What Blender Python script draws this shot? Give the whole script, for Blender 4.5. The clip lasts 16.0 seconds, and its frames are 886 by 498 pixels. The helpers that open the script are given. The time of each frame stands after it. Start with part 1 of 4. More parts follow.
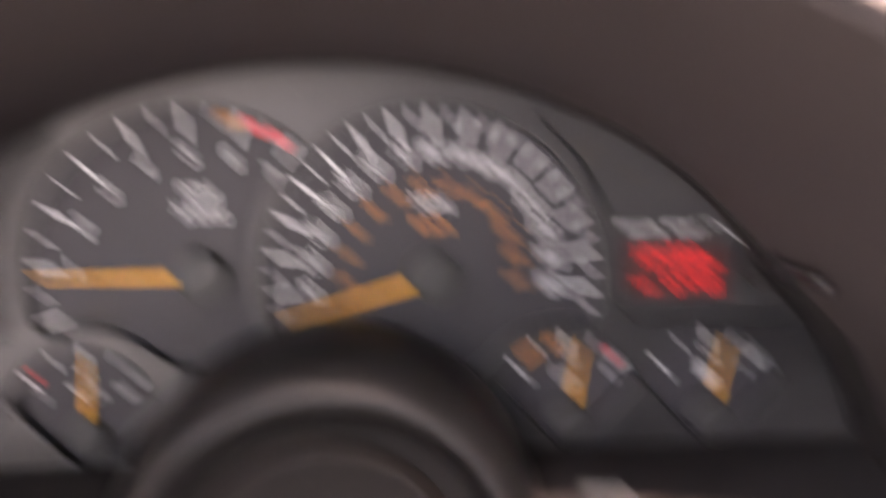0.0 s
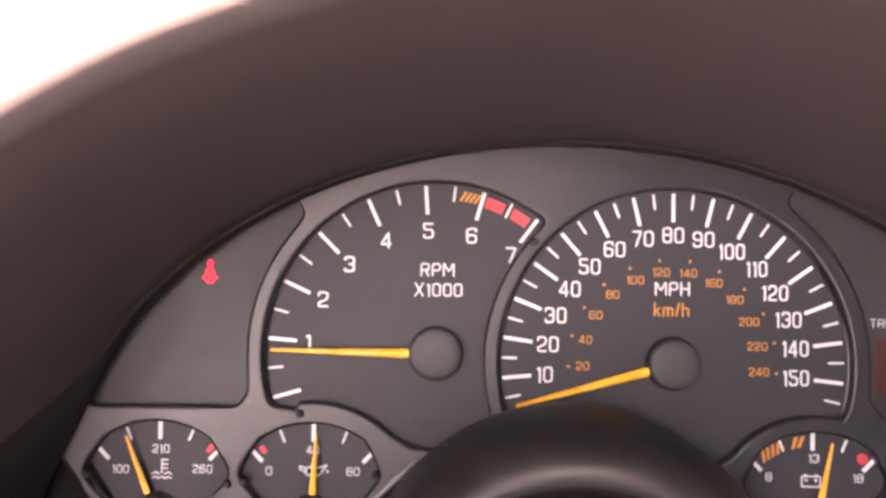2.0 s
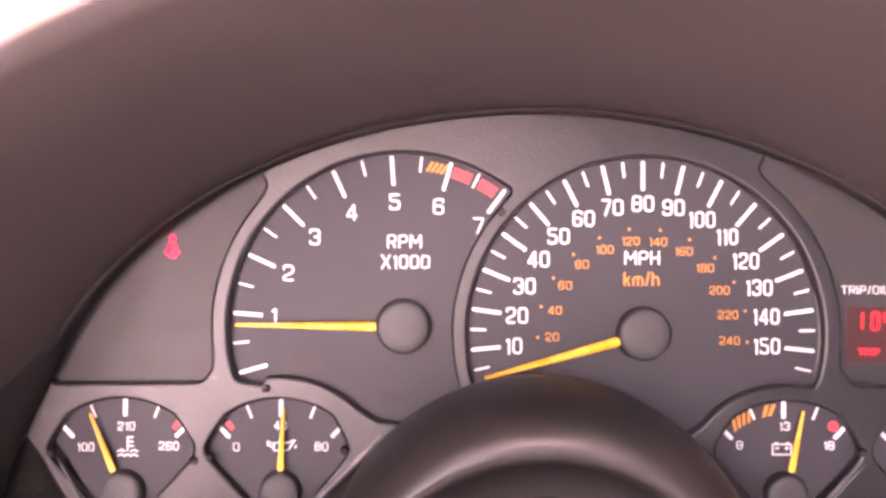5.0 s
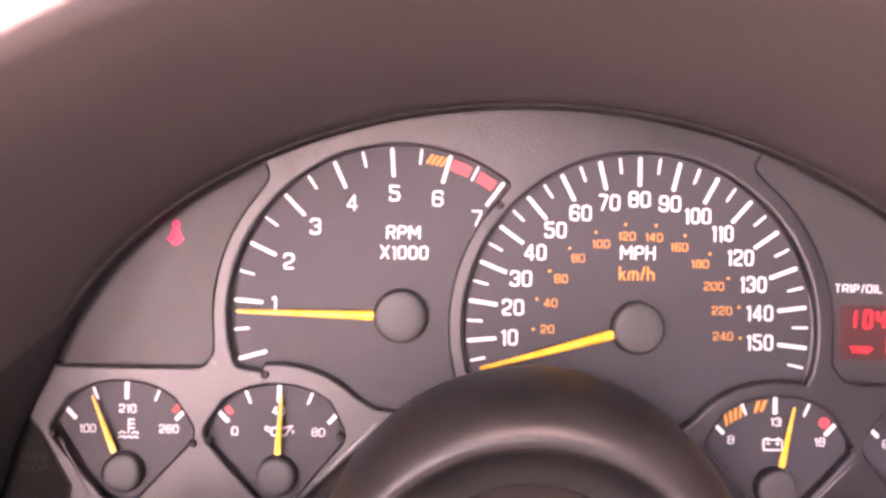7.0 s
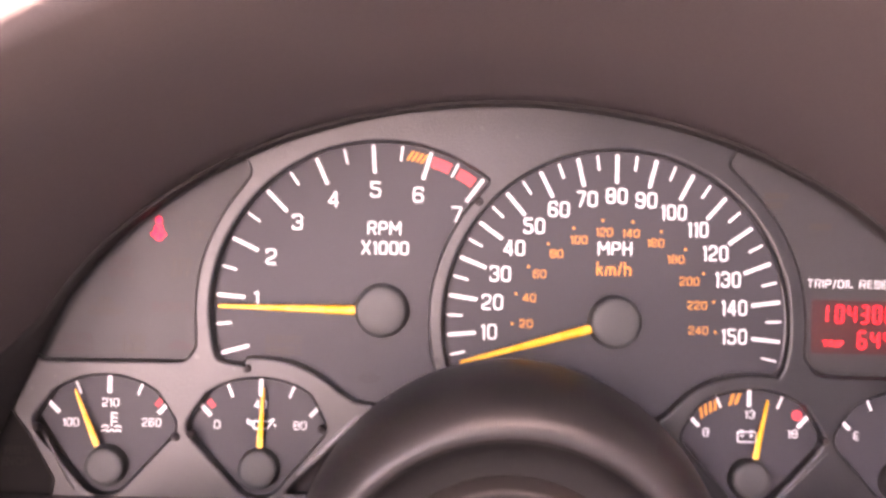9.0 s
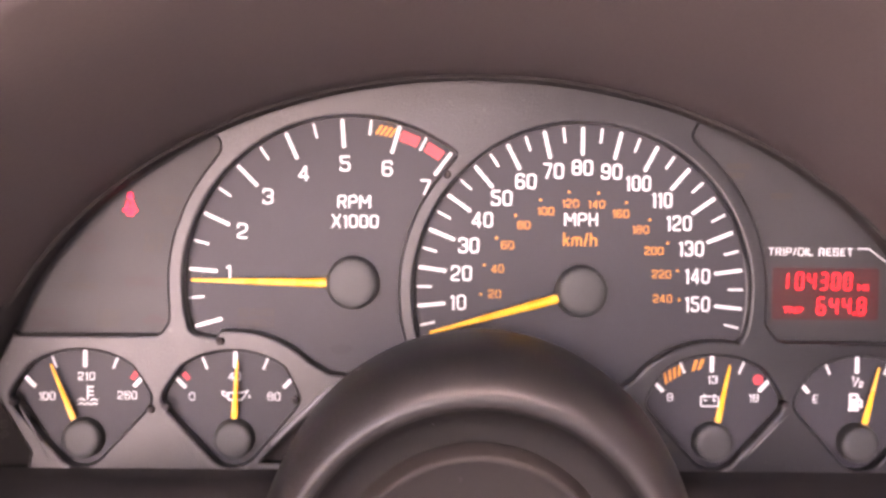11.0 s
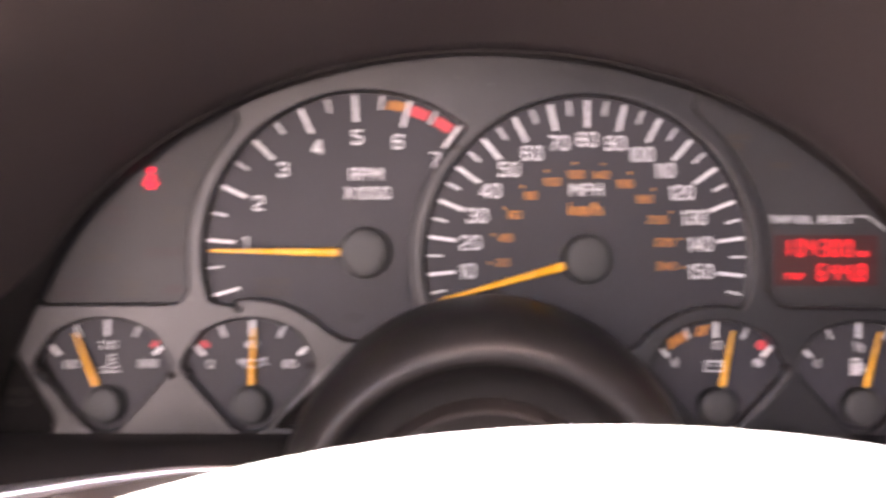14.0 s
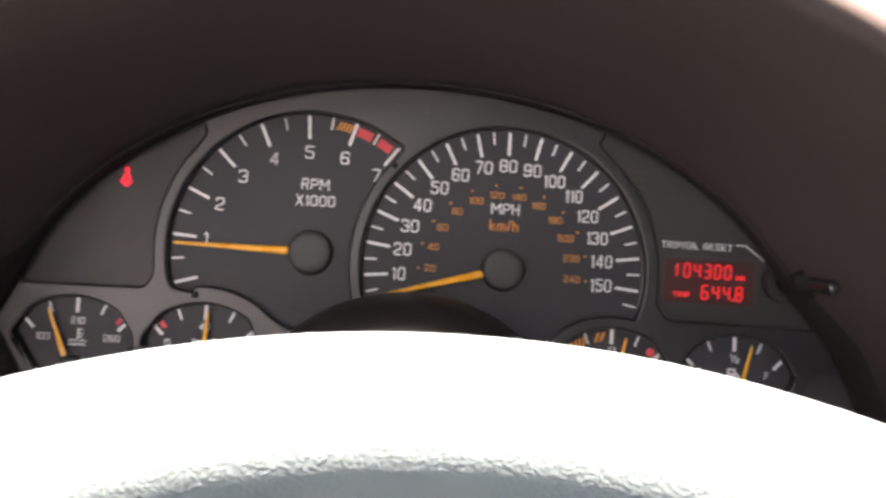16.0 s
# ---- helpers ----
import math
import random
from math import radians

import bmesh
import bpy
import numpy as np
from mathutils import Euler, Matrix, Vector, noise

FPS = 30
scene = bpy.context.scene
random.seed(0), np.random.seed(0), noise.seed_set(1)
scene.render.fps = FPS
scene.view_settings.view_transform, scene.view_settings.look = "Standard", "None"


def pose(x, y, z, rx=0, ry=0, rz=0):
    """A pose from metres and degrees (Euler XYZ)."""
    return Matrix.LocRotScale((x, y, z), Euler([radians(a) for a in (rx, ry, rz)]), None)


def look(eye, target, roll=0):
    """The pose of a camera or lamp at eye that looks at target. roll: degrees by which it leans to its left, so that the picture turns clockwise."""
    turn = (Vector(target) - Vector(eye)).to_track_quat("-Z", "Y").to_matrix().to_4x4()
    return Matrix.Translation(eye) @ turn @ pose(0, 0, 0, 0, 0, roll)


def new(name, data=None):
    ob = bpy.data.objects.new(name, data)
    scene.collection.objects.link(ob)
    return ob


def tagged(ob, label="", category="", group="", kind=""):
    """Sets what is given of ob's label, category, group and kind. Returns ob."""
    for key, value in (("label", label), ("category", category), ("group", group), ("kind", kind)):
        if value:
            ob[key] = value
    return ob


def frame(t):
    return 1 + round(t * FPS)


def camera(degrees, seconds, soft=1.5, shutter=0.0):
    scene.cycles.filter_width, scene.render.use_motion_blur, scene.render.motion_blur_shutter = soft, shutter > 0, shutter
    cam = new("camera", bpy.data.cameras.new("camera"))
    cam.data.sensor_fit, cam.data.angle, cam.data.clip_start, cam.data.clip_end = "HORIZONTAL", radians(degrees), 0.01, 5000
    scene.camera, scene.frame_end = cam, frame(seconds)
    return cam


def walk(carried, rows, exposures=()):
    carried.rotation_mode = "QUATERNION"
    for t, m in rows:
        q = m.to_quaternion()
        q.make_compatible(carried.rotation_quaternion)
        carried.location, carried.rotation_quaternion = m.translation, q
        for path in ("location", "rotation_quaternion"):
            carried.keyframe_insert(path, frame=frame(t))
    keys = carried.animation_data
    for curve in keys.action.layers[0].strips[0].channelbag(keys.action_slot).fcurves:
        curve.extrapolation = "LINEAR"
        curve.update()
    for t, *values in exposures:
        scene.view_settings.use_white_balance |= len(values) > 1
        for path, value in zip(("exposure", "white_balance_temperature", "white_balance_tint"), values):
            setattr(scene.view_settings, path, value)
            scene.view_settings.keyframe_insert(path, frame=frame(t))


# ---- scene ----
cam = camera(52.0, 16.0, soft=3.1, shutter=0.7)
walk(cam, [
    (0.0, look((-0.0200, -0.2959, 0.0411), (0.0031, 0.0014, 0.0087), -0.88)),
    (0.034, look((-0.0200, -0.2959, 0.0411), (-0.0073, 0.0027, 0.0154), -0.88)),
    (0.1, look((-0.0080, -0.2905, 0.0360), (-0.0126, 0.0084, 0.0107), -1.22)),
    (0.3, look((-0.0416, -0.2941, 0.0444), (-0.0265, 0.0053, 0.0340), -2.48)),
    (0.5, look((-0.0483, -0.2915, 0.0328), (-0.0377, 0.0083, 0.0311), -1.36)),
    (0.7, look((-0.0597, -0.2929, 0.0254), (-0.0602, 0.0070, 0.0299), 0.27)),
    (1.0, look((-0.0685, -0.2929, 0.0245), (-0.0664, 0.0071, 0.0287), 0.10)),
    (1.5, look((-0.0697, -0.2903, 0.0282), (-0.0676, 0.0096, 0.0344), 0.63)),
    (1.8, look((-0.0726, -0.2904, 0.0266), (-0.0703, 0.0095, 0.0354), 0.82)),
    (2.0, look((-0.0698, -0.2895, 0.0247), (-0.0733, 0.0103, 0.0356), 0.91)),
    (2.2, look((-0.0725, -0.2889, 0.0290), (-0.0741, 0.0111, 0.0339), 0.82)),
    (2.5, look((-0.0665, -0.2860, 0.0241), (-0.0682, 0.0140, 0.0282), 0.48)),
    (3.0, look((-0.0655, -0.2845, 0.0268), (-0.0665, 0.0155, 0.0285), 0.57)),
    (3.5, look((-0.0635, -0.2842, 0.0237), (-0.0673, 0.0158, 0.0285), 0.13)),
    (4.0, look((-0.0628, -0.2842, 0.0235), (-0.0648, 0.0158, 0.0288), -0.07)),
    (4.2, look((-0.0632, -0.2841, 0.0251), (-0.0626, 0.0159, 0.0275), -0.09)),
    (6.3, look((-0.0620, -0.2873, 0.0219), (-0.0652, 0.0127, 0.0241), 1.03)),
    (6.5, look((-0.0627, -0.2875, 0.0229), (-0.0658, 0.0124, 0.0235), 1.24)),
    (7.0, look((-0.0587, -0.2892, 0.0226), (-0.0622, 0.0108, 0.0236), 1.25)),
    (7.5, look((-0.0597, -0.2901, 0.0220), (-0.0592, 0.0099, 0.0218), 1.39)),
    (8.0, look((-0.0565, -0.2929, 0.0209), (-0.0586, 0.0071, 0.0256), 1.10)),
    (8.5, look((-0.0581, -0.2925, 0.0238), (-0.0582, 0.0075, 0.0236), 1.40)),
    (9.0, look((-0.0567, -0.2933, 0.0212), (-0.0557, 0.0067, 0.0223), 1.30)),
    (9.2, look((-0.0555, -0.2928, 0.0184), (-0.0537, 0.0072, 0.0190), 1.23)),
    (11.3, look((-0.0507, -0.3007, 0.0226), (-0.0438, -0.0009, 0.0132), 0.69)),
    (11.5, look((-0.0393, -0.3020, 0.0125), (-0.0357, -0.0021, 0.0098), 0.77)),
    (11.7, look((-0.0295, -0.2999, 0.0098), (-0.0203, -0.0000, 0.0114), 0.05)),
    (12.0, look((-0.0146, -0.3004, 0.0089), (0.0185, -0.0022, 0.0091), -1.04)),
    (12.2, look((-0.0089, -0.2977, 0.0075), (0.0305, -0.0003, 0.0043), -1.43)),
    (12.5, look((-0.0047, -0.2974, 0.0067), (0.0376, -0.0005, 0.0008), -1.52)),
    (13.0, look((-0.0020, -0.2979, 0.0054), (0.0408, -0.0011, -0.0009), -2.08)),
    (13.2, look((-0.0054, -0.2972, 0.0055), (0.0368, -0.0002, -0.0002), -2.00)),
    (13.5, look((-0.0150, -0.2981, 0.0057), (0.0191, -0.0001, 0.0018), -1.68)),
    (13.7, look((-0.0295, -0.3018, 0.0066), (-0.0077, -0.0026, 0.0052), -0.89)),
    (14.0, look((-0.0517, -0.3080, 0.0051), (-0.0488, -0.0081, 0.0034), 0.25)),
    (14.2, look((-0.0608, -0.3120, 0.0048), (-0.0669, -0.0121, 0.0010), 0.88)),
    (14.5, look((-0.0692, -0.3135, 0.0036), (-0.0761, -0.0136, 0.0012), 1.89)),
    (15.0, look((-0.0694, -0.3191, 0.0020), (-0.0760, -0.0192, -0.0032), 2.94)),
    (15.2, look((-0.0617, -0.3285, -0.0009), (-0.0650, -0.0285, -0.0002), 3.40)),
    (15.46, look((-0.0460, -0.3441, -0.0052), (-0.0379, -0.0443, 0.0030), 3.60)),
    (15.54, look((-0.0448, -0.3450, -0.0055), (-0.0370, -0.0452, 0.0031), 3.60)),
    (15.7, look((-0.0350, -0.3541, -0.0109), (-0.0312, -0.0546, 0.0048), 3.61)),
    (16.0, look((-0.0360, -0.3537, -0.0132), (-0.0256, -0.0543, 0.0035), 3.49)),
], exposures=[
    (0.0, 4.60, 8150, 30),
    (0.5, 5.10, 8050, 32),
    (1.0, 5.20, 8350, 34),
    (1.5, 5.15, 8550, 36),
    (2.5, 4.95, 8750, 46),
    (3.5, 5.38, 8850, 56),
    (4.0, 5.60, 8850, 58),
    (7.0, 5.95, 8950, 57),
    (9.2, 5.85, 8950, 51),
    (11.5, 5.75, 8850, 46),
    (13.0, 5.03, 8750, 41),
    (15.0, 4.92, 8350, 34),
    (15.5, 4.75, 8250, 28),
    (16.0, 3.95, 8250, 25),
])
SKY, GLOW, LIP_Y = 0.15, 0.085, 120.0

# ---- lengths are metres; MM turns millimetres into metres ----
MM = 0.001

# ---- world, sun and sky beyond the windscreen ----
world = bpy.data.worlds.new("sky")
scene.world = world
world.use_nodes = True
wn = world.node_tree.nodes
sky = wn.new("ShaderNodeTexSky")
sky.sky_type = "NISHITA"
sky.sun_disc = False
sky.sun_elevation = radians(72)
sky.sun_rotation = radians(165)
sky.air_density, sky.dust_density = 1.0, 3.0
wn["Background"].inputs["Strength"].default_value = SKY
world.node_tree.links.new(sky.outputs["Color"], wn["Background"].inputs["Color"])

sun_data = bpy.data.lights.new("sun", "SUN")
sun_data.energy, sun_data.angle, sun_data.color = 5.0, radians(0.53), (1.0, 0.96, 0.90)
sun = new("sun", sun_data)
SUN_AZ, SUN_EL = radians(165), radians(72)
to_sun = Vector((math.sin(SUN_AZ) * math.cos(SUN_EL), math.cos(SUN_AZ) * math.cos(SUN_EL), math.sin(SUN_EL)))
sun.matrix_world = look(to_sun * 3, (0, 0, 0))


# ---- materials ----
def base_material(name):
    m = bpy.data.materials.new(name)
    m.use_nodes = True
    return m, m.node_tree.nodes, m.node_tree.links, m.node_tree.nodes["Principled BSDF"]


def plastic(name, color, rough=0.5, grain=900.0, bump=0.08, mottle=0.12, spec=0.5, wear=0.0, coat=0.0):
    """Moulded plastic: mottled colour at two scales, fine moulded grain, uneven gloss."""
    m, n, l, p = base_material(name)
    tc = n.new("ShaderNodeTexCoord")
    big = n.new("ShaderNodeTexNoise")
    big.inputs["Scale"].default_value, big.inputs["Detail"].default_value = 22.0, 4.0
    fine = n.new("ShaderNodeTexNoise")
    fine.inputs["Scale"].default_value, fine.inputs["Detail"].default_value = grain, 3.0
    for t in (big, fine):
        l.new(tc.outputs["Object"], t.inputs["Vector"])
    mix = n.new("ShaderNodeMix")
    mix.data_type = "FLOAT"
    mix.inputs[0].default_value = 0.35
    l.new(big.outputs["Fac"], mix.inputs[2])
    l.new(fine.outputs["Fac"], mix.inputs[3])
    ramp = n.new("ShaderNodeValToRGB")
    ramp.color_ramp.elements[0].position, ramp.color_ramp.elements[1].position = 0.3, 0.7
    lo, hi = 1 - mottle, 1 + mottle
    ramp.color_ramp.elements[0].color = (color[0] * lo, color[1] * lo, color[2] * lo, 1)
    ramp.color_ramp.elements[1].color = (color[0] * hi, color[1] * hi, color[2] * hi, 1)
    l.new(mix.outputs[0], ramp.inputs["Fac"])
    out = ramp.outputs["Color"]
    if wear:
        spots = n.new("ShaderNodeTexNoise")
        spots.inputs["Scale"].default_value, spots.inputs["Detail"].default_value = 260.0, 6.0
        l.new(tc.outputs["Object"], spots.inputs["Vector"])
        cut = n.new("ShaderNodeValToRGB")
        cut.color_ramp.elements[0].position, cut.color_ramp.elements[1].position = 0.68, 0.76
        l.new(spots.outputs["Fac"], cut.inputs["Fac"])
        scale = n.new("ShaderNodeMath")
        scale.operation = "MULTIPLY"
        scale.inputs[1].default_value = wear
        l.new(cut.outputs["Color"], scale.inputs[0])
        dust = n.new("ShaderNodeMix")
        dust.data_type = "RGBA"
        dust.inputs[7].default_value = (0.32, 0.30, 0.28, 1)
        l.new(scale.outputs[0], dust.inputs[0])
        l.new(out, dust.inputs[6])
        out = dust.outputs[2]
    l.new(out, p.inputs["Base Color"])
    gloss = n.new("ShaderNodeMapRange")
    gloss.inputs["To Min"].default_value, gloss.inputs["To Max"].default_value = rough - 0.06, rough + 0.08
    l.new(big.outputs["Fac"], gloss.inputs["Value"])
    l.new(gloss.outputs["Result"], p.inputs["Roughness"])
    p.inputs["Specular IOR Level"].default_value = spec
    p.inputs["Coat Weight"].default_value = coat
    p.inputs["Coat Roughness"].default_value = 0.25
    if bump:
        b = n.new("ShaderNodeBump")
        b.inputs["Strength"].default_value, b.inputs["Distance"].default_value = bump, 0.0004
        l.new(fine.outputs["Fac"], b.inputs["Height"])
        l.new(b.outputs["Normal"], p.inputs["Normal"])
    return m


def leather(name, color, rough=0.55):
    """Pebbled leather: voronoi pebbles over a soft mottle."""
    m, n, l, p = base_material(name)
    tc = n.new("ShaderNodeTexCoord")
    warp = n.new("ShaderNodeTexNoise")
    warp.inputs["Scale"].default_value = 300.0
    l.new(tc.outputs["Object"], warp.inputs["Vector"])
    add = n.new("ShaderNodeMix")
    add.data_type = "RGBA"
    add.blend_type = "ADD"
    add.inputs[0].default_value = 0.0025
    l.new(tc.outputs["Object"], add.inputs[6])
    l.new(warp.outputs["Color"], add.inputs[7])
    cells = n.new("ShaderNodeTexVoronoi")
    cells.inputs["Scale"].default_value = 1000.0
    l.new(add.outputs[2], cells.inputs["Vector"])
    big = n.new("ShaderNodeTexNoise")
    big.inputs["Scale"].default_value, big.inputs["Detail"].default_value = 30.0, 4.0
    l.new(tc.outputs["Object"], big.inputs["Vector"])
    ramp = n.new("ShaderNodeValToRGB")
    ramp.color_ramp.elements[0].color = (color[0] * 0.85, color[1] * 0.85, color[2] * 0.85, 1)
    ramp.color_ramp.elements[1].color = (color[0] * 1.15, color[1] * 1.15, color[2] * 1.15, 1)
    l.new(big.outputs["Fac"], ramp.inputs["Fac"])
    l.new(ramp.outputs["Color"], p.inputs["Base Color"])
    p.inputs["Roughness"].default_value = rough
    b = n.new("ShaderNodeBump")
    b.inputs["Strength"].default_value, b.inputs["Distance"].default_value = 0.17, 0.0008
    b.invert = True
    crease = n.new("ShaderNodeMath")
    crease.operation = "MULTIPLY_ADD"
    crease.inputs[1].default_value = 1.2
    l.new(warp.outputs["Fac"], crease.inputs[0])
    l.new(cells.outputs["Distance"], crease.inputs[2])
    l.new(crease.outputs[0], b.inputs["Height"])
    l.new(b.outputs["Normal"], p.inputs["Normal"])
    return m


def paint(name, color, rough=0.55, mottle=0.05):
    return plastic(name, color, rough, grain=1500.0, bump=0.0, mottle=mottle, spec=0.3)


def glowing(name, color, power, base=0.25):
    m, n, l, p = base_material(name)
    p.inputs["Base Color"].default_value = (color[0] * base, color[1] * base, color[2] * base, 1)
    p.inputs["Roughness"].default_value = 0.6
    p.inputs["Emission Color"].default_value = (*color, 1)
    tc = n.new("ShaderNodeTexCoord")
    t = n.new("ShaderNodeTexNoise")
    t.inputs["Scale"].default_value = 350.0
    l.new(tc.outputs["Object"], t.inputs["Vector"])
    r = n.new("ShaderNodeMapRange")
    r.inputs["To Min"].default_value, r.inputs["To Max"].default_value = 0.7 * power, 1.3 * power
    l.new(t.outputs["Fac"], r.inputs["Value"])
    l.new(r.outputs["Result"], p.inputs["Emission Strength"])
    return m


FACE = plastic("dial_black", (0.0290, 0.0286, 0.0332), 0.55, grain=2200.0, bump=0.05, mottle=0.18, spec=0.28)
PANEL = plastic("smoked_panel", (0.0250, 0.0250, 0.0262), 0.50, grain=2600.0, bump=0.02, mottle=0.14, spec=0.33)
MASK = plastic("bezel_plastic", (0.0155, 0.0157, 0.0172), 0.315, grain=1500.0, bump=0.40, mottle=0.32, spec=0.43, wear=0.10)
HOOD = plastic("hood_vinyl", (0.042, 0.0332, 0.0318), 0.72, grain=800.0, bump=0.10, mottle=0.10, spec=0.3)
RUBBER = plastic("gasket_black", (0.022, 0.019, 0.019), 0.75, grain=900.0, bump=0.05, mottle=0.10, spec=0.25)
LINING = plastic("opening_lining", (0.0155, 0.0148, 0.0150), 0.30, grain=1500.0, bump=0.04, mottle=0.15, spec=0.45)
PIT = plastic("pod_black", (0.0125, 0.0115, 0.0112), 0.85, grain=900.0, bump=0.05, mottle=0.15, spec=0.08)
BLACK = plastic("seal_black", (0.0178, 0.0158, 0.0153), 0.8, grain=900.0, bump=0.05, mottle=0.15, spec=0.18)
SHROUD = plastic("shroud_plastic", (0.0138, 0.0132, 0.0130), 0.40, grain=900.0, bump=0.10, mottle=0.12, spec=0.40, wear=0.05)
# the shroud plastic again, darker and duller to paint the shaded recess
SHADED_SHROUD = plastic("shaded_shroud_plastic", (0.0105, 0.0092, 0.0084), 0.60, grain=900.0, bump=0.10, mottle=0.15, spec=0.22, wear=0.05)
SMUDGE = plastic("smudge", (0.0225, 0.022, 0.025), 0.5, grain=2200.0, bump=0.05, mottle=0.15, spec=0.28)
HUB = plastic("hub_plastic", (0.0272, 0.0290, 0.0290), 0.55, grain=1500.0, bump=0.06, mottle=0.08)
WHITE = paint("printed_white", (0.68, 0.685, 0.70))
GREY = paint("printed_grey", (0.42, 0.41, 0.41))
AMBER = paint("printed_amber", (0.62, 0.235, 0.045))
RED = paint("printed_red", (0.62, 0.065, 0.075))
NEEDLE = plastic("needle_orange", (0.95, 0.43, 0.035), 0.27, grain=1500.0, bump=0.0, mottle=0.04, spec=0.5)
LEGEND_RED = paint("unlit_red_film", (0.034, 0.0245, 0.026), 0.55)
LEGEND_AMBER = paint("unlit_amber_film", (0.035, 0.029, 0.0245), 0.55)
LEGEND_DARK = paint("unlit_dark_film", (0.0134, 0.0118, 0.0112), 0.8)
LAMP_RED = glowing("lit_red_film", (1.0, 0.020, 0.055), GLOW)
LED = glowing("red_display_segment", (1.0, 0.022, 0.030), GLOW * 0.65)
WINDOW = glowing("display_window", (1.0, 0.05, 0.05), GLOW * 0.012, 0.016)
LEATHER = leather("grey_leather", (0.120, 0.168, 0.180))
LIT_SILVER = plastic("lit_silver_trim", (0.62, 0.63, 0.66), 0.30, grain=600.0, bump=0.03, mottle=0.10)
LIT_SILVER.node_tree.nodes["Principled BSDF"].inputs["Metallic"].default_value = 0.9
SUNLIT_TAN = plastic("sunlit_tan_vinyl", (0.37, 0.262, 0.18), 0.6, grain=700.0, bump=0.15)
GREYPANEL = plastic("grey_vinyl", (0.085, 0.082, 0.076), 0.6, grain=500.0, bump=0.25, mottle=0.25)
SHADED_BROWN = plastic("shaded_brown", (0.075, 0.048, 0.034), 0.35, grain=900.0, bump=0.05)
# pale colour that paints the highlights on opening edges and one rib
EDGE_GLINT = plastic("painted_edge_glint", (0.135, 0.132, 0.135), 0.22, grain=1500.0, bump=0.04, mottle=0.12, spec=0.45)
SILL = plastic("sill_black", (0.0195, 0.0182, 0.0180), 0.75, grain=900.0, bump=0.05, mottle=0.15, spec=0.2)
SLEEVE = plastic("sleeve_grey", (0.036, 0.042, 0.043), 0.45, grain=900.0, bump=0.08, spec=0.4)
DIM = paint("printed_dim_grey", (0.15, 0.155, 0.145))
KNOB = plastic("knob_black", (0.016, 0.015, 0.015), 0.22, grain=900.0, bump=0.02, mottle=0.1, coat=0.4)
STALK = plastic("stalk_grey", (0.0132, 0.0143, 0.0143), 0.5, grain=900.0, bump=0.10, spec=0.4)
LINER = plastic("headliner_cloth", (0.30, 0.28, 0.26), 0.9, grain=500.0, bump=0.2)
CARPET = plastic("carpet", (0.22, 0.22, 0.22), 0.95, grain=300.0, bump=0.4)
CONCRETE = plastic("concrete", (0.33, 0.345, 0.37), 0.85, grain=40.0, bump=0.1, mottle=0.12, spec=0.2)
DOOR = plastic("door_vinyl", (0.05, 0.048, 0.047), 0.7, grain=600.0, bump=0.15)


# ---- object helpers ----
WORLD_OF = {}


def thing(name, at, label, category, group="", kind=""):
    ob = new(name)
    ob.empty_display_size = 0.02
    ob.location = at
    WORLD_OF[ob.name] = Matrix.Translation(at)
    return tagged(ob, label, category, group, kind)


def place(ob, parent, m=None):
    """Parents ob under parent while it keeps its place m in the world."""
    ob.matrix_basis = m if m is not None else Matrix.Identity(4)
    WORLD_OF[ob.name] = ob.matrix_basis.copy()
    if parent is not None:
        ob.parent = parent
        ob.matrix_parent_inverse = WORLD_OF[parent.name].inverted()
    return ob


def mesh_of(name, bm, material, smooth=None):
    me = bpy.data.meshes.new(name)
    bmesh.ops.recalc_face_normals(bm, faces=bm.faces)
    bm.to_mesh(me)
    bm.free()
    me.materials.append(material)
    if smooth is not None:
        me.shade_smooth()
        me.set_sharp_from_angle(angle=radians(smooth))
    return me


def part(name, data, material=None, parent=None, label="", m=None, smooth=35):
    """Links a bmesh, or a mesh made before, as one object under a thing or a part."""
    me = data if isinstance(data, bpy.types.Mesh) else mesh_of(name, data, material, smooth)
    ob = place(new(name, me), parent, m)
    if label:
        ob["label"] = label
    return ob


# ---- outlines in the plane of the dials: (x, z) in millimetres ----
def arc(cx, cz, r, a0, a1, n=24):
    return [(cx + r * math.cos(radians(a0 + (a1 - a0) * i / n)), cz + r * math.sin(radians(a0 + (a1 - a0) * i / n))) for i in range(n + 1)]


def rounded(corners, n=6):
    """A closed outline of corners (x, z, radius), each rounded by its radius."""
    out = []
    for i, (x, z, r) in enumerate(corners):
        p = Vector((x, z))
        a = Vector(corners[i - 1][:2]) - p
        b = Vector(corners[(i + 1) % len(corners)][:2]) - p
        if r <= 0 or a.length < 1e-6 or b.length < 1e-6:
            out.append((x, z))
            continue
        half = a.angle(b) / 2
        cut = min(r / max(math.tan(half), 0.05), a.length * 0.49, b.length * 0.49)
        p0, p1 = p + a.normalized() * cut, p + b.normalized() * cut
        for k in range(n + 1):
            t = k / n
            q = p0 * (1 - t) ** 2 + p * (2 * t * (1 - t)) + p1 * t ** 2
            out.append((q.x, q.y))
    return out


def grown(outline, d):
    """The outline moved outwards by d millimetres."""
    area = sum(a[0] * b[1] - b[0] * a[1] for a, b in zip(outline, outline[1:] + outline[:1]))
    side = 1 if area > 0 else -1
    out = []
    for i, p in enumerate(outline):
        a, b = Vector(outline[i - 1]), Vector(outline[(i + 1) % len(outline)])
        t = b - a
        if t.length < 1e-9:
            out.append(p)
            continue
        t.normalize()
        out.append((p[0] + side * t.y * d, p[1] - side * t.x * d))
    return out


